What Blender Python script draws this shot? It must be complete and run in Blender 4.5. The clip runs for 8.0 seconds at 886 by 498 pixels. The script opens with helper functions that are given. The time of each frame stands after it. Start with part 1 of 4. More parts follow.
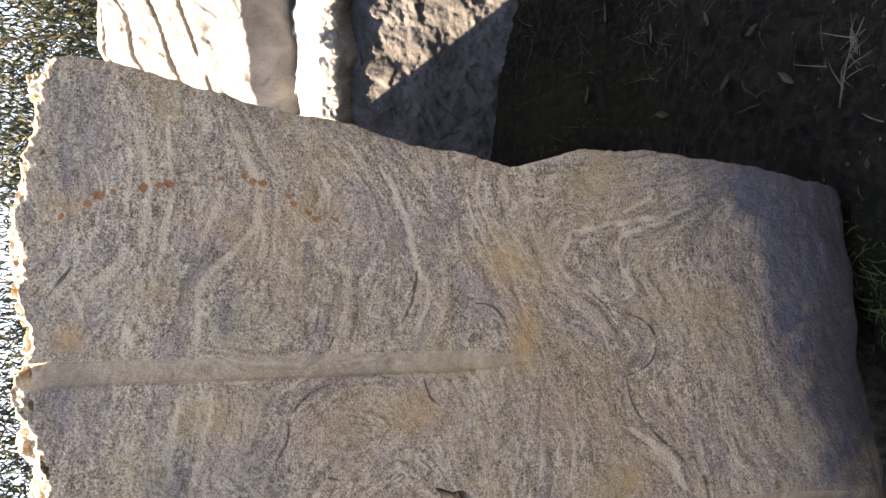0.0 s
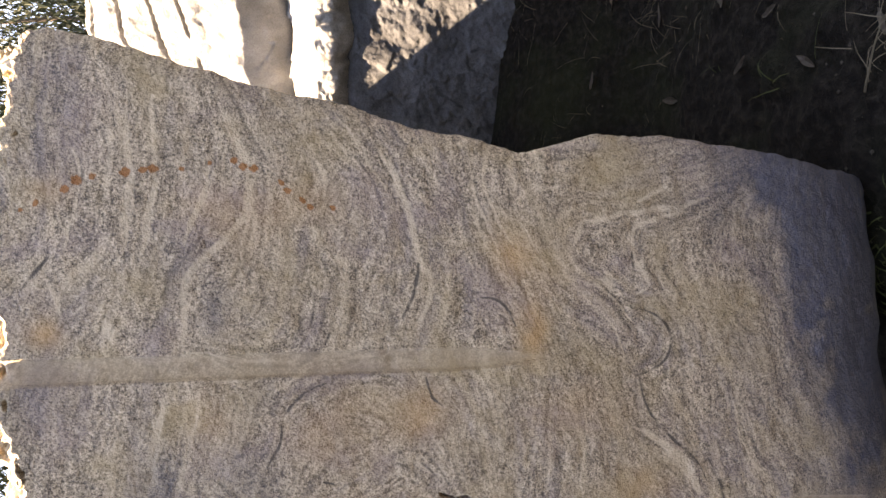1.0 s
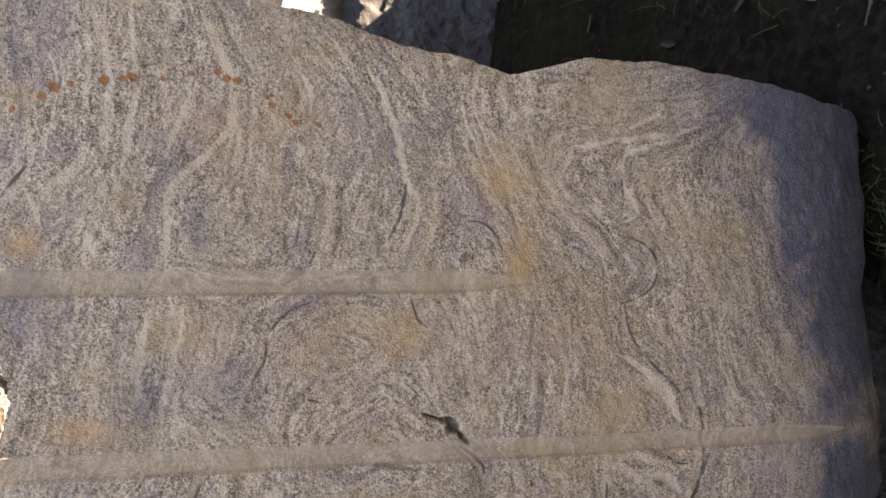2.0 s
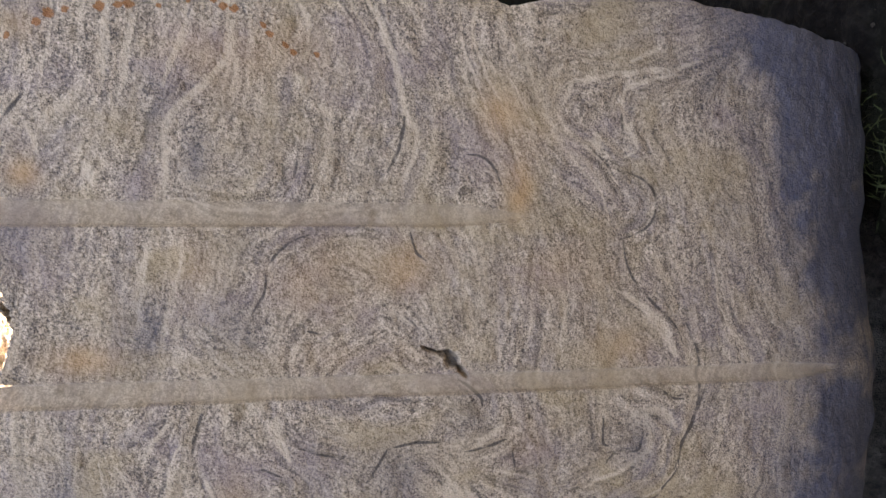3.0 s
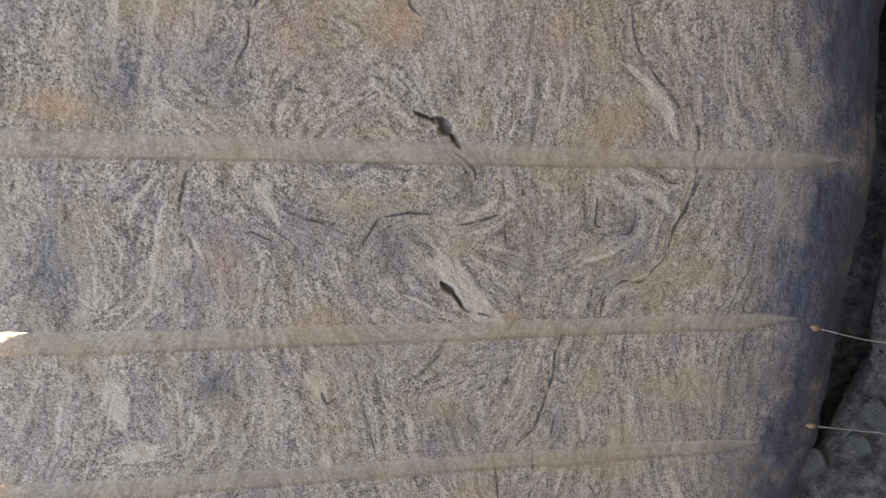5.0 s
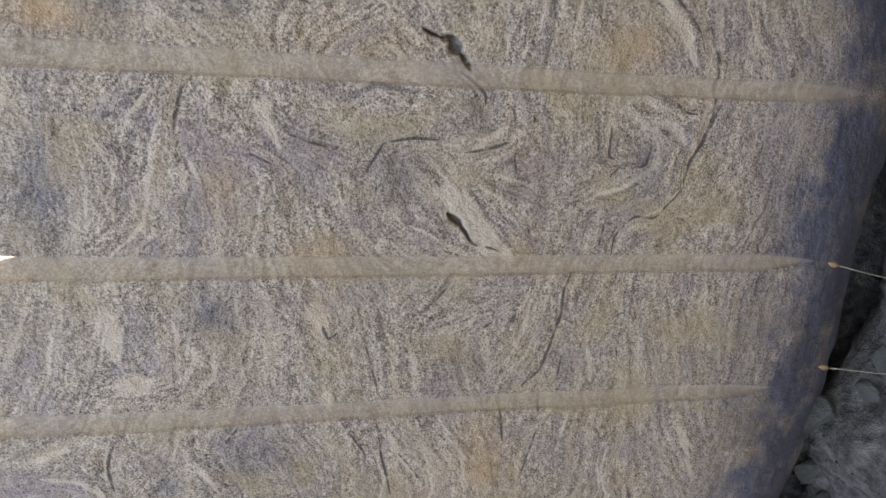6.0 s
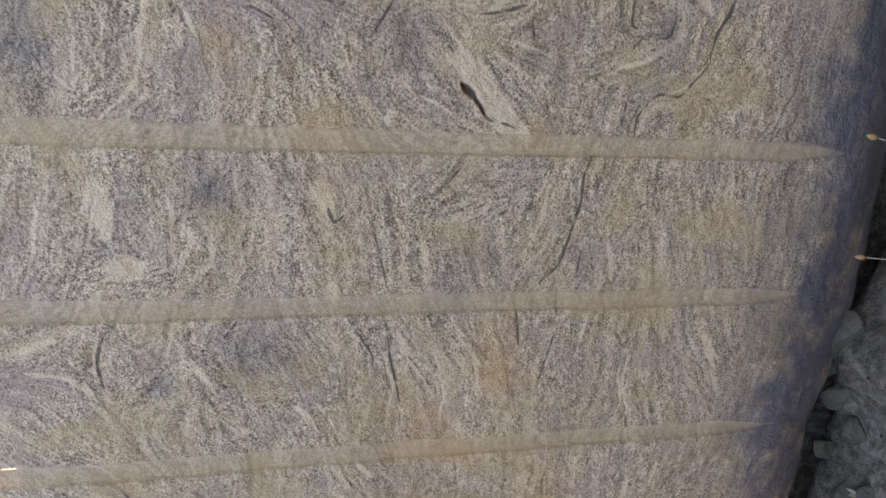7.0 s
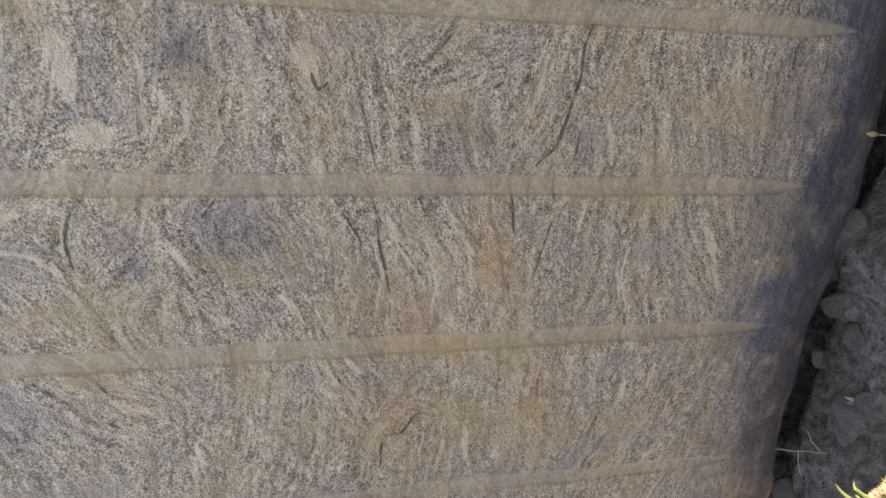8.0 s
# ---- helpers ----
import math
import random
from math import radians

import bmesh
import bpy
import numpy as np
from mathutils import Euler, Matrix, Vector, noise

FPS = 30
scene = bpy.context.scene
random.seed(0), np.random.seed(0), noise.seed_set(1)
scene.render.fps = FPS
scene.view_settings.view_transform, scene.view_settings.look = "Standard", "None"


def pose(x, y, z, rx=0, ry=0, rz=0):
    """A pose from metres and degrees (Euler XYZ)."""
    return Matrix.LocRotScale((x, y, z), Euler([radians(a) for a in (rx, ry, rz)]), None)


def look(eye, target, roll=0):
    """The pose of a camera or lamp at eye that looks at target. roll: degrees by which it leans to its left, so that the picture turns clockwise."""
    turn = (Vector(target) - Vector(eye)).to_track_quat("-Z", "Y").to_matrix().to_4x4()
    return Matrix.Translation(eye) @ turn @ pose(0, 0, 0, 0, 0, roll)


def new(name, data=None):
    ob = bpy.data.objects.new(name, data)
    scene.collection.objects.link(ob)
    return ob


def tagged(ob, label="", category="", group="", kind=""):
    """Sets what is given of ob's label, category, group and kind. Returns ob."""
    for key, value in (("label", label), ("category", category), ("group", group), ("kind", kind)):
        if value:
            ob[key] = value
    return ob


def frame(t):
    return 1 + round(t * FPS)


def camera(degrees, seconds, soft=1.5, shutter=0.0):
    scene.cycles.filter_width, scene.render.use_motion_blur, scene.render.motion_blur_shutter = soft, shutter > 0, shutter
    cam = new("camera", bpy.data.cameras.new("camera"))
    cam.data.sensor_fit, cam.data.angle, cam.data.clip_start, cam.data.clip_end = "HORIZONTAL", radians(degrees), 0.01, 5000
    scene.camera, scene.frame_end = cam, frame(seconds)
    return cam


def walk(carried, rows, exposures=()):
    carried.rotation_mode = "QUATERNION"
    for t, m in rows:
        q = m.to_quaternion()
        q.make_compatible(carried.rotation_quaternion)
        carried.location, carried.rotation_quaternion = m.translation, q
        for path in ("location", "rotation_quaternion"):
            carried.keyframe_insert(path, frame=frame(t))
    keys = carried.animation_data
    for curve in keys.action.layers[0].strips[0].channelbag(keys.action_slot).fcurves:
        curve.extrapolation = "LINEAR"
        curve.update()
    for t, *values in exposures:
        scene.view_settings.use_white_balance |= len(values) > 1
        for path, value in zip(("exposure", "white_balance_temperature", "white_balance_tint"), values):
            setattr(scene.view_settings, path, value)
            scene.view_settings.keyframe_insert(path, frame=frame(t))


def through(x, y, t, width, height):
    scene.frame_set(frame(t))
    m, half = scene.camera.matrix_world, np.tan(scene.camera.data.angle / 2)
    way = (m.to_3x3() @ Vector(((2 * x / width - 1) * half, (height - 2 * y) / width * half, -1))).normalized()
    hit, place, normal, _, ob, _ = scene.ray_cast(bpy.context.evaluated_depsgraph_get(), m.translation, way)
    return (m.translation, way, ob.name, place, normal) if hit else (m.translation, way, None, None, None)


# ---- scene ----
cam = camera(71.8, 8.0, soft=1.52)
PATH = [
    (0, (-0.004, -1.138, 1.001), (0.039, 0.838, 0.696), -90.6),
    (0.5, (-0.004, -1.09, 1.005), (0.042, 0.886, 0.696), -90.6),
    (1, (0.0, -1.066, 1.003), (0.008, 0.908, 0.686), -90.5),
    (1.5, (-0.029, -1.058, 0.996), (-0.09, 0.913, 0.664), -90.1),
    (3, (-0.144, -1.066, 0.99), (-0.339, 0.895, 0.651), -90.3),
    (3.5, (-0.181, -1.075, 0.992), (-0.428, 0.88, 0.653), -90.6),
    (4, (-0.229, -1.081, 0.992), (-0.575, 0.859, 0.652), -90.7),
    (4.5, (-0.296, -1.079, 0.988), (-0.751, 0.836, 0.635), -90.8),
    (5, (-0.363, -1.067, 0.989), (-0.909, 0.823, 0.625), -90.8),
    (6.5, (-0.548, -1.041, 1.015), (-1.175, 0.819, 0.632), -90.6),
    (7, (-0.698, -1.042, 1.022), (-1.291, 0.827, 0.63), -90.8),
    (7.5, (-0.82, -1.052, 1.022), (-1.43, 0.807, 0.61), -91.3),
    (8, (-0.878, -1.036, 1.019), (-1.549, 0.799, 0.592), -91.5),
]
EXPO = [(0, 3.43, 12700, 21), (1.5, 3.46, 13500, 24), (3.5, 3.53, 11700, 24), (5, 3.55, 11300, 20), (6.5, 3.62, 11800, 18), (8, 3.54, 12500, 18)]
walk(cam, [(t, look(eye, target, roll)) for t, eye, target, roll in PATH], EXPO)

# ---- light ----
SUN_TO = Vector((-0.55, 0.11, 0.83)).normalized()
sky_world = bpy.data.worlds.new("sky")
scene.world = sky_world
sky_world.use_nodes = True
wn = sky_world.node_tree
sky = wn.nodes.new("ShaderNodeTexSky")
sky.sky_type, sky.sun_disc = "NISHITA", False
sky.sun_elevation = math.asin(SUN_TO.z)
sky.sun_rotation = math.atan2(SUN_TO.x, SUN_TO.y)
sky.altitude, sky.air_density, sky.dust_density, sky.ozone_density = 1500, 1.0, 0.05, 2.5
wn.links.new(sky.outputs[0], wn.nodes["Background"].inputs[0])
wn.nodes["Background"].inputs[1].default_value = 0.13
sun = new("sun", bpy.data.lights.new("sun", "SUN"))
sun.data.energy, sun.data.angle, sun.data.color = 5.0, radians(0.5), (1.0, 0.985, 0.95)
sun.rotation_euler = SUN_TO.to_track_quat("Z", "Y").to_euler()


# ---- noise on arrays ----
TABLES = {}


def vnoise(x, y, seed=0):
    """Smooth value noise, -1 to 1, on a unit lattice."""
    if seed not in TABLES:
        TABLES[seed] = np.random.RandomState(seed).uniform(-1, 1, (128, 128))
    table = TABLES[seed]
    xi, yi = np.floor(x).astype(int), np.floor(y).astype(int)
    fx, fy = x - xi, y - yi
    fx, fy = fx * fx * (3 - 2 * fx), fy * fy * (3 - 2 * fy)
    a, b = table[xi % 128, yi % 128], table[(xi + 1) % 128, yi % 128]
    c, d = table[xi % 128, (yi + 1) % 128], table[(xi + 1) % 128, (yi + 1) % 128]
    return (a * (1 - fx) + b * fx) * (1 - fy) + (c * (1 - fx) + d * fx) * fy


def fractal(x, y, seed=0, octaves=4, gain=0.5):
    total, amp = 0.0, 1.0
    for k in range(octaves):
        total = total + amp * vnoise(x * 2.03 ** k + 7.3 * k, y * 2.03 ** k + 3.1 * k, seed + k)
        amp *= gain
    return total


def cells(x, y, seed=0):
    """Chunky noise: one level for each cell of a jittered lattice, with the distance to its seed."""
    rs = np.random.RandomState(seed)
    jx, jy, level = rs.uniform(0, 1, (64, 64)), rs.uniform(0, 1, (64, 64)), rs.uniform(-1, 1, (64, 64))
    xi, yi = np.floor(x).astype(int), np.floor(y).astype(int)
    best, value = np.full(np.shape(x), 9.0), np.zeros(np.shape(x))
    for dx in (-1, 0, 1):
        for dy in (-1, 0, 1):
            i, j = (xi + dx) % 64, (yi + dy) % 64
            d = (xi + dx + jx[i, j] - x) ** 2 + (yi + dy + jy[i, j] - y) ** 2
            near = d < best
            best, value = np.where(near, d, best), np.where(near, level[i, j], value)
    return value, np.sqrt(best)


def step(a, b, x):
    t = np.clip((x - a) / (b - a), 0, 1)
    return t * t * (3 - 2 * t)


# ---- node helper ----
class Nodes:
    def __init__(self, name):
        self.mat = bpy.data.materials.new(name)
        self.mat.use_nodes = True
        self.tree = self.mat.node_tree
        self.bsdf = self.tree.nodes["Principled BSDF"]

    def add(self, kind, **inputs):
        node = self.tree.nodes.new(kind)
        for key, value in inputs.items():
            self.put(node.inputs[key], value)
        return node

    def put(self, socket, value):
        if isinstance(value, bpy.types.NodeSocket):
            self.tree.links.new(value, socket)
        elif isinstance(value, (tuple, list)) and len(value) == 3 and socket.type == "RGBA":
            socket.default_value = (*value, 1)
        else:
            socket.default_value = value

    def coord(self, kind="Object"):
        return self.add("ShaderNodeTexCoord").outputs[kind]

    def attr(self, name, out="Vector"):
        node = self.add("ShaderNodeAttribute")
        node.attribute_name = name
        return node.outputs[out]

    def split(self, vec):
        return self.add("ShaderNodeSeparateXYZ", Vector=vec).outputs

    def stretch(self, vec, scale):
        node = self.add("ShaderNodeMapping", Vector=vec)
        node.inputs["Scale"].default_value = scale
        return node.outputs[0]

    def noise(self, vec, scale, detail=4.0, rough=0.55, distortion=0.0):
        return self.add("ShaderNodeTexNoise", Vector=vec, Scale=scale, Detail=detail, Roughness=rough, Distortion=distortion).outputs["Fac"]

    def voronoi(self, vec, scale, out="Distance"):
        return self.add("ShaderNodeTexVoronoi", Vector=vec, Scale=scale).outputs[out]

    def ramp(self, fac, stops):
        node = self.add("ShaderNodeValToRGB", Fac=fac)
        els = node.color_ramp.elements
        while len(els) < len(stops):
            els.new(0.5)
        for el, (pos, col) in zip(els, stops):
            el.position = pos
            el.color = (*col, 1) if isinstance(col, tuple) else (col, col, col, 1)
        return node.outputs[0]

    def mix(self, fac, a, b, mode="MIX"):
        node = self.tree.nodes.new("ShaderNodeMix")
        node.data_type, node.blend_type = "RGBA", mode
        self.put(node.inputs[0], fac)
        self.put(node.inputs[6], a)
        self.put(node.inputs[7], b)
        return node.outputs[2]

    def math(self, op, a, b=0.0, clamp=False):
        node = self.tree.nodes.new("ShaderNodeMath")
        node.operation, node.use_clamp = op, clamp
        self.put(node.inputs[0], a)
        self.put(node.inputs[1], b)
        return node.outputs[0]

    def bump(self, height, distance, strength=1.0, normal=None):
        node = self.add("ShaderNodeBump", Height=height, Distance=distance, Strength=strength)
        if normal is not None:
            self.put(node.inputs["Normal"], normal)
        return node.outputs[0]

    def done(self, color, rough=0.8, normal=None, gloss=0.5):
        self.bsdf.inputs["Specular IOR Level"].default_value = gloss
        self.put(self.bsdf.inputs["Base Color"], color)
        self.put(self.bsdf.inputs["Roughness"], rough)
        if normal is not None:
            self.put(self.bsdf.inputs["Normal"], normal)
        return self.mat


# ---- materials ----
def gneiss_material():
    n = Nodes("gneiss")
    (grain, streak, band), veins, tints = n.split(n.attr("layers")), n.split(n.attr("veins")), n.split(n.attr("tints"))
    pos = n.coord()
    # mica flakes and feldspar grains drawn out along the foliation
    coarse = n.noise(pos, 240.0, 2.0, 0.55, 0.3)
    patch, hue = n.noise(pos, 5.0, 4.0, 0.55), n.noise(n.stretch(pos, (1, 1, 0.7)), 7.5, 3.0, 0.5, 0.6)
    speck = n.noise(pos, 420.0, 2.0, 0.5)
    mixed = n.math("ADD", n.math("MULTIPLY", grain, 0.26), n.math("MULTIPLY", coarse, 0.36))
    mixed = n.math("ADD", mixed, n.math("MULTIPLY", speck, 0.26))
    mixed = n.math("ADD", mixed, n.math("MULTIPLY", streak, 0.12))
    base = n.ramp(mixed, [(0.395, (0.055, 0.047, 0.043)), (0.462, (0.224, 0.176, 0.142)), (0.51, (0.430, 0.340, 0.270)), (0.585, (0.70, 0.58, 0.465))])
    # some layers are finer and milder in contrast
    base = n.mix(n.ramp(patch, [(0.45, 0.0), (0.65, 0.35)]), base, (0.366, 0.295, 0.237))
    base = n.mix(n.ramp(band, [(0.53, 0.0), (0.66, 0.50)]), base, n.mix(coarse, (0.34, 0.262, 0.185), (0.66, 0.53, 0.395)))
    base = n.mix(n.ramp(band, [(0.34, 0.42), (0.46, 0.0)]), base, n.mix(coarse, (0.13, 0.108, 0.122), (0.40, 0.335, 0.335)))
    base = n.mix(n.ramp(streak, [(0.55, 0.0), (0.70, 0.40)]), base, (0.651, 0.532, 0.420))
    base = n.mix(n.ramp(streak, [(0.32, 0.34), (0.44, 0.0)]), base, (0.075, 0.063, 0.060))
    # plum, olive and tan casts
    base = n.mix(n.ramp(hue, [(0.32, 0.36), (0.46, 0.0)]), base, (0.292, 0.219, 0.247))
    base = n.mix(n.ramp(hue, [(0.52, 0.0), (0.68, 0.5)]), base, (0.420, 0.313, 0.179))
    fleck = n.noise(pos, 210.0, 2.0, 0.5)
    base = n.mix(n.ramp(fleck, [(0.33, 0.5), (0.41, 0.0)]), base, (0.03, 0.026, 0.026))
    # veins, dark seams, rust
    both = n.math("ADD", n.math("MULTIPLY", n.math("SUBTRACT", streak, 0.5), 2.4), n.math("MULTIPLY", n.math("SUBTRACT", coarse, 0.5), 1.3))
    pale = n.math("ADD", veins[0], n.math("MULTIPLY", both, 0.55))
    base = n.mix(n.ramp(pale, [(0.34, 0.0), (0.85, 0.70)]), base, n.mix(grain, (0.489, 0.392, 0.310), (0.760, 0.638, 0.507)))
    base = n.mix(n.math("MULTIPLY", tints[0], 0.75), base, (0.50, 0.29, 0.14))
    # bluish patches of the rock, and the foot's shade painted in
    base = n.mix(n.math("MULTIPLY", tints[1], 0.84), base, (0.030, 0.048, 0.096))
    broken = n.ramp(n.noise(pos, 34.0, 3.0, 0.6), [(0.38, 0.45), (0.56, 1.0)])
    dark = n.math("ADD", n.math("MULTIPLY", veins[1], broken), n.math("MULTIPLY", both, 0.6))
    base = n.mix(n.ramp(dark, [(0.30, 0.0), (0.75, 0.85)]), base, (0.045, 0.040, 0.040))
    rust = n.math("ADD", veins[2], n.math("MULTIPLY", n.math("SUBTRACT", coarse, 0.5), 1.1))
    base = n.mix(n.ramp(rust, [(0.28, 0.0), (0.62, 0.88)]), base, (0.33, 0.112, 0.026))
    # drill holes: ground smooth, filled with pale dust
    dust = n.mix(n.noise(pos, 160.0, 2.0), (0.40, 0.315, 0.235), (0.54, 0.432, 0.326))
    dust = n.mix(n.math("MULTIPLY", tints[0], 0.35), dust, (0.543, 0.333, 0.149))
    dust = n.mix(n.ramp(patch, [(0.3, 0.3), (0.7, 0.6)]), dust, base)
    base = n.mix(n.math("MULTIPLY", tints[2], 0.88), base, dust)
    # iron-stained feldspar warms the whole stone a little
    base = n.mix(1.0, base, (1.03, 0.985, 0.90), "MULTIPLY")
    height = n.math("ADD", n.math("MULTIPLY", grain, 0.6), coarse)
    rough_here = n.math("SUBTRACT", 1.0, n.math("MULTIPLY", tints[2], 0.8))
    normal = n.bump(n.math("MULTIPLY", height, rough_here), 0.0035, 0.7)
    return n.done(base, n.ramp(mixed, [(0.3, 0.55), (0.7, 0.85)]), normal)


def plain_rock_material(name, dark, light, scale=6.0, speck=0.75):
    n = Nodes(name)
    pos = n.coord()
    a, b = n.noise(pos, scale, 6.0, 0.6, 0.4), n.noise(pos, scale * 22, 4.0, 0.65)
    col = n.mix(n.ramp(a, [(0.35, 0.0), (0.68, 1.0)]), dark, light)
    col = n.mix(n.ramp(b, [(0.36, speck), (0.56, 0.0)]), col, tuple(0.3 * v for v in dark))
    normal = n.bump(n.math("ADD", a, n.math("MULTIPLY", b, 0.35)), 0.02, 0.8)
    return n.done(col, 0.85, normal, 0.2)


def soil_material():
    n = Nodes("soil")
    pos = n.coord()
    a, b, c = n.noise(pos, 2.2, 5.0, 0.6), n.noise(pos, 34.0, 5.0, 0.65), n.noise(pos, 210.0, 3.0, 0.6)
    # near-black version of the earth, with shade put into its colour
    dark_soil = n.ramp(b, [(0.3, (0.002, 0.0018, 0.0015)), (0.5, (0.007, 0.0055, 0.0045)), (0.72, (0.022, 0.018, 0.015))])
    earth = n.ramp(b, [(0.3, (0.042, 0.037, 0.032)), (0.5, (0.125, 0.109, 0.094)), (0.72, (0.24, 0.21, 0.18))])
    col = n.mix(n.split(n.attr("dark_soil"))[0], earth, dark_soil)
    col = n.mix(n.ramp(a, [(0.46, 0.0), (0.64, 0.45)]), col, (0.016, 0.020, 0.008))
    col = n.mix(n.ramp(c, [(0.62, 0.0), (0.78, 0.3)]), col, (0.06, 0.052, 0.045))
    normal = n.bump(n.math("ADD", b, n.math("MULTIPLY", c, 0.4)), 0.02, 0.9)
    return n.done(col, 0.95, normal, 0.1)


def fibre_material(name, a, b, scale=40.0, rough=0.7, through=0.0):
    n = Nodes(name)
    info = n.add("ShaderNodeNewGeometry").outputs["Random Per Island"]
    grain = n.noise(n.coord(), scale, 3.0)
    col = n.mix(n.math("MULTIPLY", n.math("ADD", info, grain), 0.5), a, b)
    mat = n.done(col, rough, None, 0.2)
    if through:
        n.bsdf.inputs["Transmission Weight"].default_value = 0.0
        n.bsdf.inputs["Subsurface Weight"].default_value = through
        n.bsdf.inputs["Subsurface Radius"].default_value = (0.01, 0.02, 0.005)
    return mat


GNEISS = gneiss_material()
GRANITE = plain_rock_material("pale_granite", (0.15, 0.152, 0.156), (0.26, 0.263, 0.268), 6.0, 0.3)
WHITE_GRANITE = plain_rock_material("white_granite", (0.22, 0.222, 0.226), (0.36, 0.362, 0.367), 6.0, 0.4)
FIELDSTONE = plain_rock_material("fieldstone", (0.066, 0.061, 0.051), (0.13, 0.12, 0.102), 9.0, 0.25)
DARK_ROCK = plain_rock_material("dark_rock", (0.045, 0.048, 0.054), (0.100, 0.107, 0.119), 5.0, 0.4)
# kept dark so that the added bank bounces little light
BANK_DARK = plain_rock_material("bank_dark", (0.009, 0.011, 0.008), (0.020, 0.024, 0.016), 3.0)
CRUMB = plain_rock_material("crumbs", (0.03, 0.026, 0.022), (0.09, 0.08, 0.068), 30.0)
SOIL = soil_material()
STRAW = fibre_material("dry_straw", (0.03, 0.024, 0.016), (0.17, 0.14, 0.10))
DRY_LEAF = fibre_material("dry_leaf", (0.04, 0.032, 0.026), (0.12, 0.10, 0.085), 60.0)
GREEN = fibre_material("green_leaf", (0.018, 0.026, 0.009), (0.060, 0.074, 0.026), 30.0)
OLIVE = fibre_material("tree_leaf", (0.014, 0.020, 0.011), (0.045, 0.056, 0.032), 4.0)
BARK = plain_rock_material("bark", (0.08, 0.062, 0.05), (0.17, 0.14, 0.115), 14.0)
PALE_STRAW = fibre_material("pale_straw", (0.26, 0.22, 0.15), (0.48, 0.43, 0.33))
IRON_BUD = fibre_material("seed_head", (0.22, 0.13, 0.06), (0.36, 0.22, 0.12))


# ---- mesh helpers ----
def mesh_object(name, verts, faces, material, smooth=True):
    me = bpy.data.meshes.new(name)
    me.from_pydata([tuple(map(float, v)) for v in verts] if not isinstance(verts, np.ndarray) else verts.tolist(), [], faces)
    me.materials.append(material)
    if smooth:
        me.polygons.foreach_set("use_smooth", [True] * len(me.polygons))
    me.update()
    return new(name, me)


def part(name, bm, material, parent, label=""):
    me = bpy.data.meshes.new(name)
    bm.to_mesh(me)
    bm.free()
    me.materials.append(material)
    ob = new(name, me)
    ob.parent = parent
    return tagged(ob, label)


def grid_faces(rows, cols, flip=False):
    i, j = np.meshgrid(np.arange(rows - 1), np.arange(cols - 1), indexing="ij")
    a = (i * cols + j).ravel()
    quads = np.stack([a, a + 1, a + cols + 1, a + cols], 1)
    return (quads[:, ::-1] if flip else quads).tolist()


def closed_block(name, xs, ys, zs, rows, cols, depth_rings, material, jitter, seed, inset_below=-9.0):
    """A block whose front is the grid (rows by cols) and whose sides run back through the rings to a flat back."""
    verts = np.stack([xs, ys, zs], -1).reshape(-1, 3)
    faces = grid_faces(rows, cols)
    loop = ([c for c in range(cols)] + [r * cols + cols - 1 for r in range(1, rows)]
            + [(rows - 1) * cols + c for c in range(cols - 2, -1, -1)] + [r * cols for r in range(rows - 2, 0, -1)])
    ring, count, everything = np.array(loop), len(verts), [verts]
    edge = verts[ring]
    mid = edge.mean(0)
    for k, y in enumerate(depth_rings):
        out = edge.copy()
        away = out - mid
        away[:, 1] = 0
        away /= np.linalg.norm(away, axis=1)[:, None]
        along = np.arange(len(ring)) / len(ring) * 90
        out += away * (jitter * fractal(along, np.full(len(ring), y * 5.0), seed, 4))[:, None]
        out[:, 0] -= np.where((edge[:, 0] > 0.05) & (edge[:, 2] < inset_below), 0.09 * min(1.0, 2.5 * y), 0.0)
        out[:, 1] = np.maximum(edge[:, 1] + 0.01 * (k + 1), y)
        now = np.arange(count, count + len(ring))
        nxt, nxt_now = np.roll(ring, -1), np.roll(now, -1)
        faces += np.stack([ring, now, nxt_now, nxt], 1).tolist()
        everything.append(out)
        ring, count = now, count + len(ring)
    faces.append(ring[::-1].tolist())
    return mesh_object(name, np.concatenate(everything), faces, material), len(verts)


# ---- the ground ----
def ground_level(x, y):
    # soil banked up at the near block's end, a low stony hump along its foot
    level = -0.27 + 0.175 * step(-0.5, 0.2, x) * step(2.2, 0.5, np.abs(y))
    level = level + 0.10 * np.exp(-((x + 1.30) / 0.13) ** 2) * np.exp(-((y - 0.02) / 0.25) ** 2)
    level = level - 0.035 * np.exp(-((x + 0.9) / 0.25) ** 2) - 0.20 * np.exp(-((y - 0.235) / 0.07) ** 2) * step(0.2, -0.2, x) * step(-2.5, -2.3, x)
    # earth heaped up against the blocks behind
    level = level + 0.50 * step(0.95, 1.9, y) * step(0.25, 0.45, x)
    near = np.exp(-(x * x + y * y) / 9.0)
    level = level + near * (0.02 * fractal(x * 3, y * 3, 11) + 0.010 * fractal(x * 14, y * 14, 21, 4, 0.6) + 0.010 * np.abs(fractal(x * 26, y * 26, 25, 3)) + 0.010 * cells(x * 16 + vnoise(x * 20, y * 20, 26), y * 16, 27)[0] * np.exp(-(y / 0.6) ** 2))
    return level + 0.12 * vnoise(x * 0.25, y * 0.25, 5) * (1 - near)


def axis(lo, hi, fine, far):
    out, d, v = [], fine, hi
    while v < far:
        d *= 1.35
        v += d
        out.append(v)
    low, d, v = [], fine, lo
    while v > -far:
        d *= 1.35
        v -= d
        low.append(v)
    return np.array(low[::-1] + list(np.arange(lo, hi, fine)) + [hi] + out)


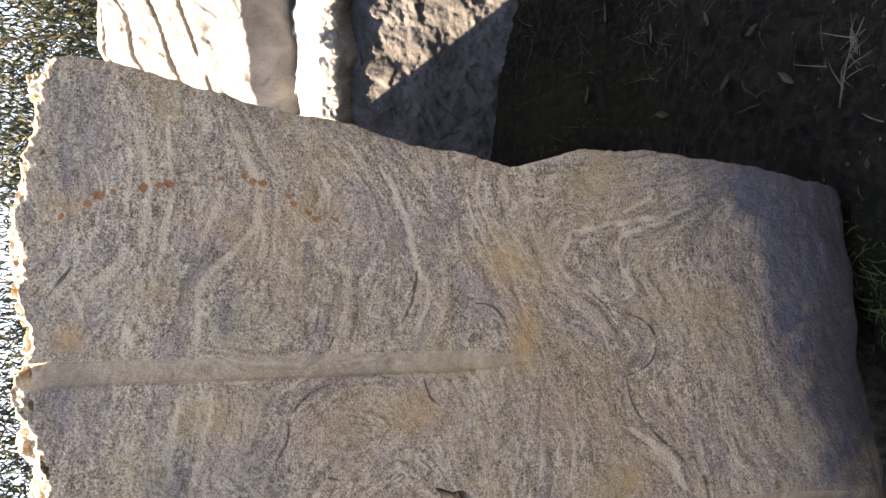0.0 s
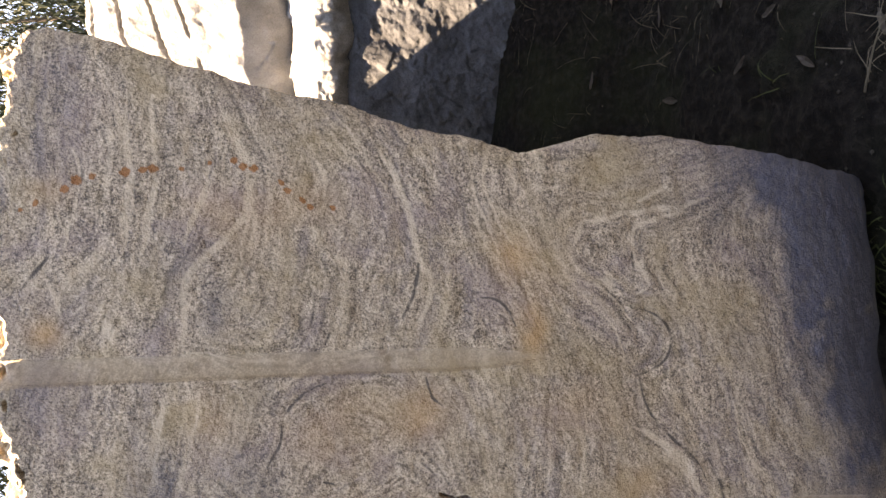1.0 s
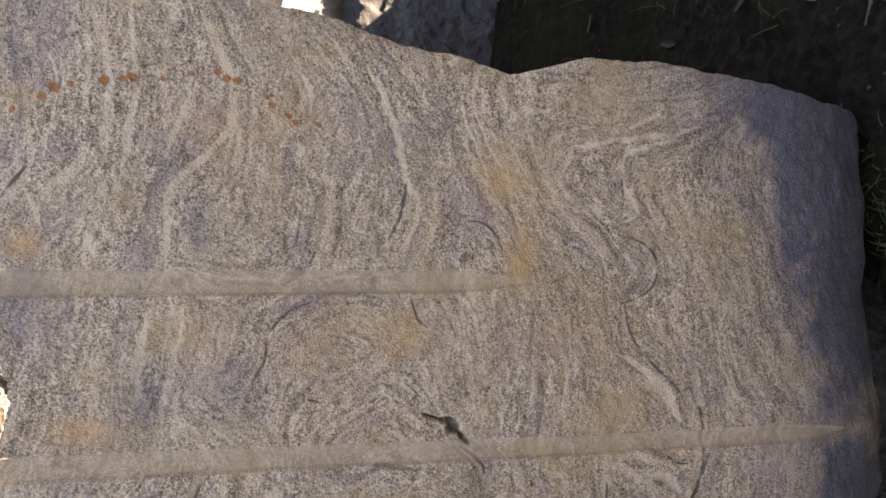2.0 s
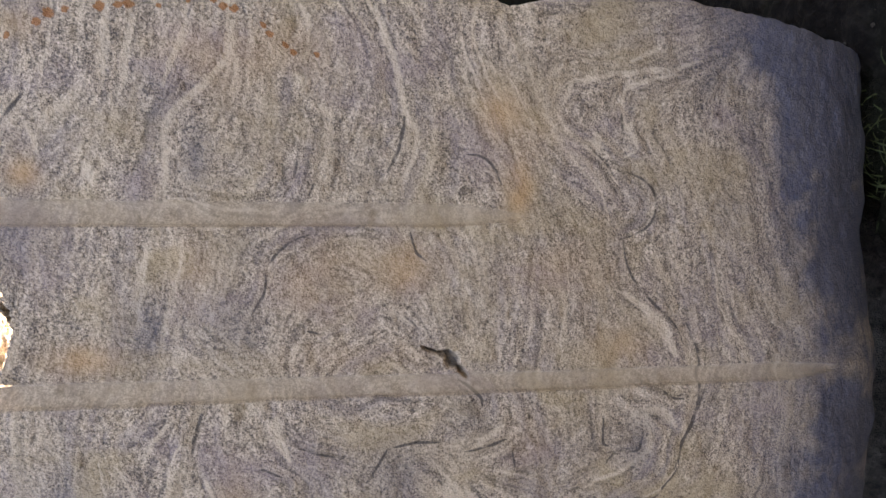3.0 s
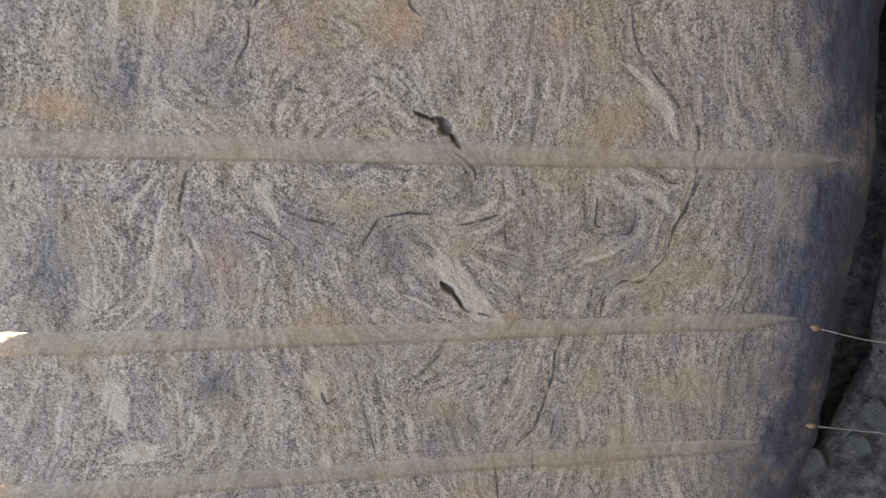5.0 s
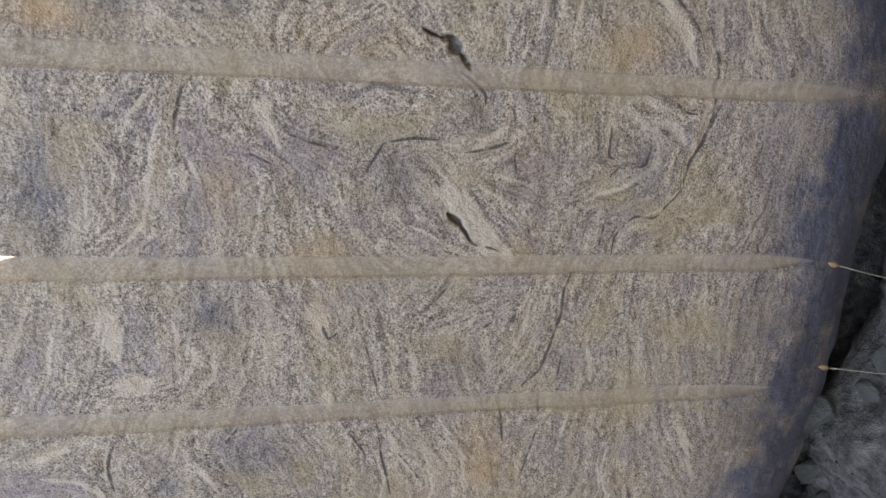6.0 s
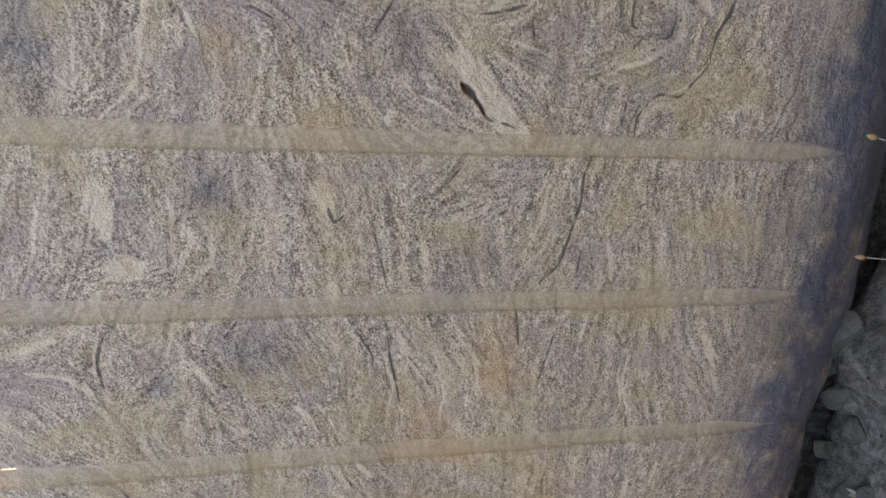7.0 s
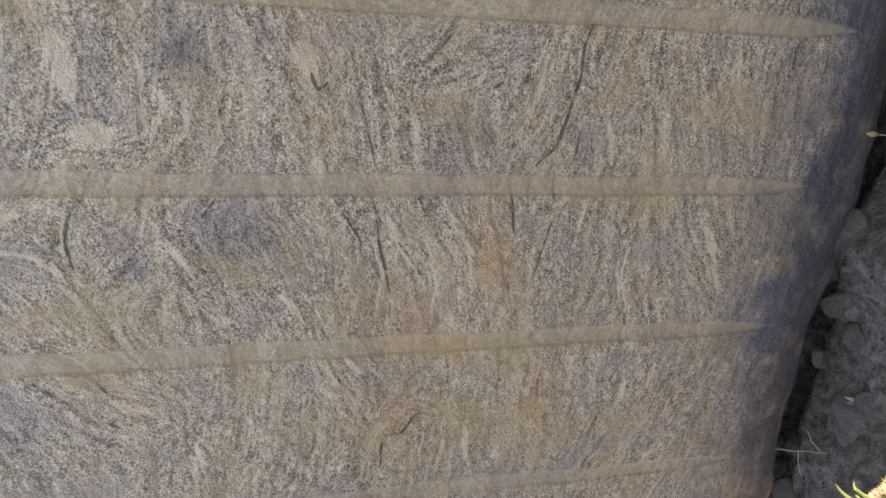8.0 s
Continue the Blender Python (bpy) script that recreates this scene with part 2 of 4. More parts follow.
gx, gy = axis(-2.8, 2.2, 0.016, 1500), axis(-1.4, 1.2, 0.016, 1500)
GX, GY = np.meshgrid(gx, gy, indexing="xy")
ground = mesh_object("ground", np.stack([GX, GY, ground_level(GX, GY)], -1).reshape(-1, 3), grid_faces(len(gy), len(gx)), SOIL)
# paints shade into the soil past the block's end; in front, cuts bounce
darkened = np.maximum(step(-0.75, -0.15, GX + 0.25 * fractal(GX * 4, GY * 4, 33, 3)), step(-0.10, -0.32, GY + 0.06 * fractal(GX * 5, GY * 5, 35, 3)))
darkened = np.maximum(darkened, np.maximum(step(0.5, 0.9, GY), step(-2.3, -2.7, GX)))
ground.data.attributes.new("dark_soil", "FLOAT_VECTOR", "POINT").data.foreach_set("vector", np.repeat(darkened.ravel(), 3))
tagged(ground, "bare brown soil with grit and sparse moss", "ground", kind="structure")


# an added bank, unseen behind the camera, keeps low sky light off the face
def unseen_bank():
    ang, up = np.meshgrid(np.radians(np.linspace(172, 368, 120)), np.linspace(0, 1, 24), indexing="xy")
    r = 7.0 + 2.6 * up + 0.5 * fractal(ang * 6, up * 3, 141, 4)
    x, y = r * np.cos(ang), r * np.sin(ang)
    z = -0.5 + 5.2 * up ** 0.9 + 0.25 * fractal(ang * 9, up * 4, 145, 4)
    ob = mesh_object("unseen_bank", np.stack([x, y, z], -1).reshape(-1, 3), grid_faces(24, 120), BANK_DARK)
    return tagged(ob, "dark unseen bank added around the quarry floor to block low light", "bank", kind="structure")


unseen_bank()


# ---- the drilled gneiss block ----
GROOVES = [(-0.193, 0.66), (-0.496, -0.03), (-0.837, 0.00), (-1.138, 0.03), (-1.455, 0.02), (-1.81, 0.05), (-2.13, 0.1)]
# pale veins, dark seams, rust spots: half width, then x and z of the turns; folia: turns alone
PALE = [
    (0.0019, -0.165, 1.261, -0.165, 1.234, -0.178, 1.213, -0.186, 1.173, -0.191, 1.100),
    (0.0019, -0.187, 1.002, -0.183, 0.949),
    (0.0014, 0.109, 1.427, 0.049, 1.437, -0.003, 1.455),
    (0.0029, 0.126, 1.353, 0.070, 1.355, 0.026, 1.358),
    (0.0014, 0.142, 1.307, 0.081, 1.318, 0.001, 1.328),
    (0.0018, 0.147, 1.227, 0.076, 1.242, 0.012, 1.260),
    (0.0033, 0.133, 1.162, 0.079, 1.163, 0.033, 1.191, -0.013, 1.231, -0.046, 1.258, -0.105, 1.263, -0.169, 1.270),
    (0.0030, 0.125, 1.154, 0.044, 1.153, 0.007, 1.159),
    (0.0035, 0.182, 0.940, 0.129, 0.911, 0.064, 0.892, 0.008, 0.872, -0.069, 0.857, -0.127, 0.876),
    (0.0026, 0.157, 1.055, 0.131, 1.033, 0.094, 1.038),
    (0.0053, 0.039, 1.052, 0.019, 1.047),
]
PALE += [
    (0.0027, -0.011, 1.024, -0.029, 0.996),
    (0.0058, -0.107, 1.390, -0.138, 1.375),
    (0.0028, -0.047, 1.469, -0.100, 1.456),
    (0.0016, 0.165, 0.766, 0.117, 0.775, 0.060, 0.759, 0.012, 0.743, -0.036, 0.721, -0.075, 0.700),
    (0.0016, 0.175, 0.751, 0.118, 0.755, 0.061, 0.736, 0.013, 0.710, -0.045, 0.680),
    (0.0012, 0.053, 0.687, -0.005, 0.660, -0.044, 0.638),
    (0.0034, 0.018, 0.587, 0.053, 0.577, 0.059, 0.545, 0.070, 0.481, 0.075, 0.414, 0.087, 0.359, 0.099, 0.325),
    (0.0029, 0.116, 0.405, 0.093, 0.460),
    (0.0025, -0.081, 0.469, -0.070, 0.447, -0.050, 0.454, -0.029, 0.471, 0.011, 0.478, 0.042, 0.469, 0.053, 0.436, 0.076, 0.369),
    (0.0013, -0.078, 0.584, -0.118, 0.539, -0.164, 0.504, -0.217, 0.486),
]
PALE += [
    (0.0017, -0.052, 0.574, -0.082, 0.519, -0.133, 0.478),
    (0.0054, -0.041, 0.531, -0.072, 0.519),
    (0.0013, 0.017, 0.303, -0.036, 0.309, -0.088, 0.303),
    (0.0022, -0.161, 0.055, -0.195, 0.046, -0.223, 0.031),
    (0.0037, -0.253, 1.307, -0.318, 1.317, -0.374, 1.323),
    (0.0015, -0.234, 1.249, -0.281, 1.253, -0.310, 1.260),
    (0.0016, -0.356, 0.890, -0.388, 0.859),
    (0.0015, -0.431, 1.205, -0.467, 1.160),
    (0.0023, -0.541, 1.271, -0.588, 1.308, -0.617, 1.322),
    (0.0052, -0.334, 0.453, -0.373, 0.416, -0.412, 0.374, -0.458, 0.348),
    (0.0016, -0.247, 0.774, -0.277, 0.763, -0.292, 0.758),
    (0.0013, -0.258, 0.578, -0.332, 0.570, -0.406, 0.579, -0.460, 0.583),
    (0.0013, -0.271, 0.281, -0.360, 0.258, -0.428, 0.223),
]
PALE += [
    (0.0013, -0.294, 0.195, -0.362, 0.153, -0.409, 0.113),
    (0.0018, -0.430, 0.161, -0.477, 0.123, -0.524, 0.117, -0.582, 0.132),
    (0.0014, -0.379, -0.059, -0.414, -0.060),
    (0.0024, -0.528, 1.266, -0.561, 1.289, -0.587, 1.311, -0.603, 1.321),
    (0.0025, -0.584, 1.259, -0.626, 1.273, -0.687, 1.281, -0.741, 1.298, -0.778, 1.319, -0.801, 1.346),
    (0.0022, -0.650, 1.215, -0.689, 1.197),
    (0.0018, -0.613, 1.354, -0.663, 1.339, -0.715, 1.341),
    (0.0018, -0.606, 1.380, -0.673, 1.380, -0.742, 1.381),
    (0.0040, -0.543, 1.100, -0.585, 1.093, -0.619, 1.081),
    (0.0027, -0.733, 0.892, -0.757, 0.862),
    (0.0016, -0.762, 0.852, -0.792, 0.800),
    (0.0157, -0.692, 0.796, -0.726, 0.763, -0.776, 0.718, -0.818, 0.678),
    (0.0023, -0.655, 0.817, -0.687, 0.786),
]
PALE += [
    (0.0038, -0.580, 0.689, -0.600, 0.722, -0.620, 0.751),
    (0.0032, -0.665, 0.686, -0.674, 0.660),
    (0.0062, -0.571, 0.431, -0.571, 0.384, -0.601, 0.338),
    (0.0025, -0.587, 0.408, -0.621, 0.391, -0.652, 0.408, -0.684, 0.459, -0.701, 0.512),
    (0.0017, -0.686, 0.338, -0.727, 0.371, -0.742, 0.403),
    (0.0033, -0.775, 0.623, -0.778, 0.611),
    (0.0013, -0.452, 0.124, -0.500, 0.117, -0.560, 0.124),
    (0.0013, -0.573, 0.193, -0.614, 0.200),
    (0.0013, -0.748, 0.165, -0.799, 0.174),
    (0.0023, -0.950, 1.461, -1.010, 1.474, -1.062, 1.494),
    (0.0115, -0.902, 1.368, -0.952, 1.365, -0.998, 1.372),
    (0.0142, -1.057, 1.370, -1.056, 1.342, -1.048, 1.317),
    (0.0028, -0.964, 1.266, -1.018, 1.265, -1.050, 1.263, -1.065, 1.302),
]
PALE += [
    (0.0028, -0.976, 1.239, -1.018, 1.238, -1.053, 1.254),
    (0.0020, -0.998, 1.208, -1.041, 1.208, -1.063, 1.227),
    (0.0097, -0.906, 1.023, -0.949, 1.006),
    (0.0060, -1.084, 0.999, -1.132, 0.994),
    (0.0039, -1.009, 0.848, -1.056, 0.830),
    (0.0041, -1.188, 0.880, -1.253, 0.856, -1.302, 0.825),
    (0.0014, -1.224, 0.912, -1.317, 0.888),
    (0.0014, -1.231, 0.811, -1.340, 0.782),
    (0.0039, -1.231, 1.248, -1.263, 1.230, -1.296, 1.217),
    (0.0021, -1.163, 1.282, -1.221, 1.291),
    (0.0030, -1.259, 1.280, -1.293, 1.322),
    (0.0029, -1.240, 1.515, -1.245, 1.460, -1.271, 1.426, -1.297, 1.410),
    (0.0025, -1.236, 1.422, -1.232, 1.389),
    (0.0044, -1.205, 1.519, -1.186, 1.462),
    (0.0032, -1.341, 1.066, -1.385, 1.034),
    (0.0028, -1.020, 0.472, -1.095, 0.467),
]
PALE += [
    (0.0027, -1.053, 0.744, -1.097, 0.722),
    (0.0019, -1.195, 0.767, -1.263, 0.728, -1.347, 0.704),
    (0.0020, -1.258, 0.405, -1.344, 0.406, -1.404, 0.390),
    (0.0050, -1.227, 0.241, -1.286, 0.213),
    (0.0021, -1.259, 0.078, -1.324, 0.091),
    (0.0029, -1.334, 1.068, -1.392, 1.030),
    (0.0017, -1.359, 1.009, -1.408, 0.992),
    (0.0048, -1.381, 1.176, -1.393, 1.163),
    (0.0021, -1.252, 0.902, -1.319, 0.896, -1.411, 0.895),
    (0.0017, -1.289, 0.781, -1.369, 0.793, -1.429, 0.796),
    (0.0019, -1.650, 0.799, -1.748, 0.801),
    (0.0024, -1.655, 0.751, -1.752, 0.770),
    (0.0039, -1.474, 0.953, -1.509, 0.926),
    (0.0041, -1.532, 1.369, -1.562, 1.306),
    (0.0031, -1.629, 1.234, -1.706, 1.245),
    (0.0022, -1.701, 1.127, -1.747, 1.143),
    (0.0014, -1.482, 0.565, -1.576, 0.561),
]
PALE += [
    (0.0019, -1.277, 0.420, -1.363, 0.413, -1.414, 0.418),
    (0.0015, -1.528, 0.294, -1.598, 0.309),
    (0.0016, -1.739, 0.241, -1.796, 0.288),
    (0.0015, -1.542, 0.109, -1.628, 0.133),
    (0.0038, -1.259, 0.218, -1.374, 0.179),
    (0.0019, -1.300, 0.085, -1.364, 0.096),
    (0.0044, -1.658, 0.714, -1.762, 0.696),
    (0.0020, -1.422, 1.444, -1.470, 1.398),
    (0.0028, 0.266, 1.354, 0.166, 1.350, 0.077, 1.345, 0.007, 1.355),
    (0.0032, 0.257, 1.312, 0.187, 1.312, 0.067, 1.312, -0.003, 1.331),
    (0.0020, 0.175, 1.433, 0.116, 1.428, 0.067, 1.437),
    (0.0037, 0.249, 1.206, 0.188, 1.177, 0.137, 1.158),
    (0.0012, 0.137, 1.221, 0.076, 1.236, 0.006, 1.260),
    (0.0017, 0.242, 1.016, 0.170, 0.965, 0.107, 0.924),
]
DARK = [
    (0.0015, -0.168, 1.086, -0.130, 1.067, -0.092, 1.057),
    (0.0011, -0.158, 1.039, -0.120, 1.025),
    (0.0016, -0.021, 0.877, -0.069, 0.886, -0.118, 0.901),
    (0.0012, -0.082, 0.767, -0.086, 0.736, -0.105, 0.715, -0.135, 0.699),
    (0.0008, -0.004, 0.480, -0.035, 0.476),
    (0.0013, -0.107, 0.464, -0.127, 0.422, -0.164, 0.403, -0.206, 0.413, -0.227, 0.446, -0.232, 0.468),
    (0.0008, -0.380, 1.140, -0.322, 1.116, -0.273, 1.106, -0.235, 1.063, -0.223, 1.026),
    (0.0012, -0.221, 0.866, -0.256, 0.855, -0.271, 0.835),
    (0.0012, -0.392, 1.041, -0.399, 1.022),
    (0.0019, -0.529, 1.220, -0.553, 1.226, -0.583, 1.235),
    (0.0013, -0.238, 0.462, -0.302, 0.448, -0.346, 0.406, -0.391, 0.357, -0.436, 0.331),
]
DARK += [
    (0.0022, -0.392, 0.328, -0.448, 0.301, -0.505, 0.292, -0.562, 0.295, -0.618, 0.316, -0.685, 0.337),
    (0.0012, -0.489, 0.776, -0.523, 0.733, -0.545, 0.727),
    (0.0017, -0.525, 1.214, -0.558, 1.227, -0.608, 1.235),
    (0.0018, -0.630, 1.155, -0.633, 1.121, -0.650, 1.086),
    (0.0011, -0.600, 1.059, -0.616, 1.015, -0.628, 0.979),
    (0.0015, -0.612, 0.905, -0.644, 0.923, -0.668, 0.937),
    (0.0011, -0.611, 0.896, -0.602, 0.849, -0.603, 0.810),
    (0.0016, -0.736, 0.788, -0.761, 0.761, -0.792, 0.738, -0.797, 0.717, -0.812, 0.678),
    (0.0016, -0.625, 0.760, -0.618, 0.711, -0.608, 0.681),
    (0.0020, -0.631, 0.669, -0.664, 0.664),
    (0.0012, -0.612, 0.410, -0.642, 0.415, -0.648, 0.437),
    (0.0008, -0.576, 0.492, -0.625, 0.490, -0.634, 0.478),
]
DARK += [
    (0.0012, -0.644, 0.465, -0.669, 0.483),
    (0.0020, -0.519, 0.388, -0.541, 0.350, -0.545, 0.325),
    (0.0021, -0.518, 0.276, -0.548, 0.287, -0.598, 0.304, -0.639, 0.325, -0.675, 0.329),
    (0.0013, -0.681, 0.328, -0.724, 0.360, -0.745, 0.380, -0.746, 0.426, -0.779, 0.455, -0.822, 0.460),
    (0.0008, -0.757, 0.481, -0.801, 0.486),
    (0.0012, -0.749, 0.636, -0.780, 0.627),
    (0.0016, -0.994, 1.146, -1.021, 1.154),
    (0.0016, -0.952, 1.010, -0.976, 0.998, -0.966, 0.983),
    (0.0017, -0.995, 0.927, -1.053, 0.915, -1.100, 0.904),
    (0.0018, -1.183, 0.962, -1.242, 0.929, -1.287, 0.934),
    (0.0018, -1.199, 0.902, -1.277, 0.889, -1.345, 0.876),
    (0.0014, -1.246, 0.861, -1.310, 0.813),
    (0.0013, -1.192, 1.191, -1.158, 1.169),
]
DARK += [
    (0.0008, -1.168, 1.386, -1.213, 1.401, -1.274, 1.398),
    (0.0027, -0.856, 0.535, -0.901, 0.547, -0.947, 0.547, -1.017, 0.562, -1.066, 0.580, -1.102, 0.611),
    (0.0018, -1.037, 0.533, -1.098, 0.540),
    (0.0018, -1.116, 0.568, -1.167, 0.571),
    (0.0014, -1.150, 0.654, -1.229, 0.641),
    (0.0019, -1.207, 0.570, -1.314, 0.596),
    (0.0012, -0.876, 0.775, -0.909, 0.804),
    (0.0013, -0.967, 0.703, -0.956, 0.682),
    (0.0018, -1.737, 0.890, -1.662, 0.880, -1.656, 0.845, -1.614, 0.818, -1.621, 0.788),
    (0.0029, -1.576, 1.382, -1.588, 1.364),
    (0.0012, -1.481, 1.399, -1.517, 1.376),
    (0.0008, -0.058, 1.514, -0.001, 1.469),
]
FOLIA = [
    (0.167, 0.892, 0.126, 0.873, 0.095, 0.844, 0.058, 0.804),
    (0.089, 0.968, 0.023, 0.982, -0.043, 0.987, -0.119, 0.997),
    (-0.158, 1.016, -0.119, 0.992, -0.062, 0.968, -0.004, 0.940),
    (-0.166, 0.826, -0.117, 0.802, -0.048, 0.792),
    (-0.126, 1.485, -0.055, 1.433, -0.010, 1.391),
    (0.024, 0.390, -0.008, 0.433, -0.039, 0.443, -0.090, 0.418, -0.153, 0.358, -0.217, 0.319),
    (-0.163, 0.239, -0.239, 0.198, -0.317, 0.156),
    (0.107, 0.590, 0.115, 0.526, 0.123, 0.461, 0.136, 0.395),
    (-0.221, 1.026, -0.221, 0.968, -0.231, 0.910, -0.256, 0.890),
    (-0.322, 1.083, -0.265, 1.026, -0.255, 0.949, -0.306, 0.900),
    (-0.384, 0.969, -0.346, 0.910, -0.286, 0.850),
    (-0.546, 1.189, -0.637, 1.181),
]
FOLIA += [
    (-0.268, 0.685, -0.351, 0.673, -0.446, 0.676, -0.520, 0.679),
    (-0.259, 0.523, -0.354, 0.508, -0.441, 0.511),
    (-0.550, 0.051, -0.621, 0.059),
    (-0.608, 1.237, -0.668, 1.233, -0.740, 1.239),
    (-0.557, 1.200, -0.649, 1.190, -0.729, 1.178),
    (-0.592, 1.431, -0.674, 1.435, -0.779, 1.458),
    (-0.657, 0.894, -0.724, 0.893, -0.762, 0.852, -0.792, 0.810),
    (-0.677, 0.941, -0.753, 0.931, -0.793, 0.910),
    (-0.682, 1.123, -0.756, 1.117),
    (-0.680, 1.034, -0.774, 1.026),
    (-0.532, 0.168, -0.634, 0.165, -0.753, 0.173, -0.822, 0.181),
    (-0.511, 0.508, -0.566, 0.488),
    (-0.519, 0.650, -0.591, 0.632),
    (-0.528, 0.072, -0.685, 0.077, -0.786, 0.062),
    (-0.931, 1.421, -1.012, 1.440, -1.074, 1.474),
    (-1.064, 1.188, -0.999, 1.166, -0.925, 1.152),
]
FOLIA += [
    (-1.068, 1.100, -0.979, 1.097),
    (-0.985, 0.885, -1.078, 0.867),
    (-1.226, 1.064, -1.293, 1.022),
    (-0.866, 0.668, -0.888, 0.731, -0.931, 0.793),
    (-1.220, 0.359, -1.378, 0.347),
    (-0.927, 0.322, -1.051, 0.286),
    (-0.953, 0.215, -1.107, 0.195),
    (-0.943, 0.060, -1.114, 0.029),
    (-1.196, 0.528, -1.362, 0.534),
    (-1.495, 1.074, -1.673, 1.080),
    (-1.584, 0.622, -1.726, 0.622),
    (-1.594, 0.184, -1.773, 0.220),
    (-1.276, 1.455, -1.318, 1.420),
    (0.214, 1.496, 0.116, 1.487),
    (0.217, 1.264, 0.066, 1.270),
    (0.292, 1.127, 0.230, 1.107, 0.148, 1.078),
    (0.252, 1.057, 0.169, 1.027, 0.096, 0.976),
    (0.192, 0.849, 0.150, 0.817),
    (0.215, 0.740, 0.139, 0.752),
]
RUST = [
    (0.0015, 0.072, 1.514, 0.074, 1.512),
    (0.0016, 0.081, 1.492, 0.087, 1.487),
    (0.0023, 0.104, 1.451, 0.106, 1.445),
    (0.0031, 0.118, 1.431, 0.122, 1.427),
    (0.0020, 0.126, 1.405, 0.128, 1.402),
    (0.0028, 0.133, 1.359, 0.135, 1.350),
    (0.0020, 0.137, 1.331, 0.138, 1.323),
    (0.0024, 0.141, 1.316, 0.140, 1.308),
    (0.0012, 0.139, 1.274, 0.139, 1.270),
    (0.0012, 0.149, 1.228, 0.151, 1.225),
    (0.0020, 0.155, 1.189, 0.158, 1.183),
    (0.0024, 0.146, 1.175, 0.148, 1.166),
    (0.0024, 0.143, 1.158, 0.141, 1.148),
    (0.0016, 0.121, 1.114, 0.117, 1.110),
    (0.0021, 0.106, 1.105, 0.103, 1.098),
    (0.0016, 0.092, 1.075, 0.086, 1.070),
    (0.0017, 0.080, 1.063, 0.076, 1.058),
    (0.0017, 0.080, 1.024, 0.078, 1.020),
]
POCKETS = [
    (0.0019, -0.425, 0.841, -0.438, 0.816),
    (0.0035, -0.438, 0.816, -0.439, 0.792),
    (0.0077, -0.443, 0.799, -0.461, 0.780),
    (0.0031, -0.461, 0.780, -0.485, 0.761),
    (0.0046, -0.737, 0.787, -0.757, 0.765),
    (0.0023, -0.757, 0.765, -0.785, 0.744),
]
OCHRE = [
    (-0.008, 0.707, 0.050, 0.040, 0.65),
    (-0.141, 0.676, 0.051, 0.032, 0.70),
    (0.098, 1.474, 0.027, 0.033, 0.50),
    (-0.278, 0.861, 0.040, 0.061, 0.80),
    (-0.127, 1.478, 0.023, 0.025, 0.50),
    (0.087, 1.072, 0.039, 0.057, 0.40),
    (0.048, 1.155, 0.057, 0.055, 0.30),
]
OCHRE += [
    (-0.303, 1.010, 0.070, 0.109, 0.45),
    (-0.272, 1.225, 0.057, 0.037, 0.45),
    (-0.031, 0.647, 0.060, 0.064, 0.22),
    (-0.445, 0.972, 0.031, 0.153, 0.30),
    (-0.126, 1.475, 0.027, 0.024, 0.40),
    (0.078, 1.211, 0.036, 0.053, 0.35),
    (-0.141, 0.665, 0.051, 0.021, 0.50),
    (-0.296, 0.575, 0.054, 0.112, 0.35),
]
OCHRE += [
    (-0.441, 1.402, 0.029, 0.053, 0.40),
    (-0.439, 0.468, 0.044, 0.058, 0.50),
]
OCHRE += [
    (-0.809, 1.007, 0.034, 0.062, 0.60),
    (-0.707, 1.171, 0.063, 0.029, 0.40),
    (-0.810, 0.639, 0.036, 0.035, 0.40),
    (-0.424, 1.407, 0.026, 0.066, 0.35),
]
OCHRE += [
    (-0.907, 1.011, 0.053, 0.039, 0.40),
    (-1.265, 0.697, 0.097, 0.073, 0.35),
    (-1.391, 0.833, 0.057, 0.072, 0.50),
    (-0.611, 0.641, 0.058, 0.041, 0.30),
]
OCHRE += [
    (-1.461, 0.786, 0.032, 0.106, 0.70),
    (-1.307, 0.679, 0.074, 0.059, 0.20),
    (-1.387, 1.461, 0.033, 0.053, 0.40),
    (-1.597, 0.875, 0.082, 0.094, 0.40),
    (-1.602, 0.558, 0.131, 0.078, 0.40),
    (-1.523, 1.347, 0.073, 0.097, 0.25),
]
BLUE = [
    (-0.094, 1.220, 0.047, 0.018, 0.60),
    (-0.383, 1.303, 0.038, 0.022, 0.50),
    (0.231, 1.496, 0.107, 0.049, 0.30),
]
BLUE += [
    (-0.005, 1.284, 0.045, 0.035, 0.30),
    (-0.389, 1.164, 0.070, 0.056, 0.50),
    (-0.386, 1.319, 0.048, 0.026, 0.30),
    (-0.225, 1.499, 0.054, 0.034, 0.40),
    (-0.243, 1.150, 0.029, 0.037, 0.40),
]
BLUE += [
    (-0.701, 1.451, 0.081, 0.053, 0.60),
    (-0.386, 1.304, 0.053, 0.033, 0.25),
    (-0.669, 0.893, 0.065, 0.052, 0.40),
    (-0.631, 0.412, 0.068, 0.036, 0.40),
    (-0.669, 0.070, 0.111, 0.079, 0.35),
]
BLUE += [
    (-0.915, 1.212, 0.052, 0.056, 0.40),
    (-1.060, 0.745, 0.048, 0.034, 0.40),
    (-1.233, 1.152, 0.050, 0.062, 0.50),
    (-0.560, 0.756, 0.037, 0.049, 0.30),
]
BLUE += [
    (-1.277, 1.304, 0.027, 0.027, 0.60),
    (-1.564, 1.531, 0.072, 0.073, 0.30),
    (-0.920, 1.210, 0.045, 0.042, 0.30),
]
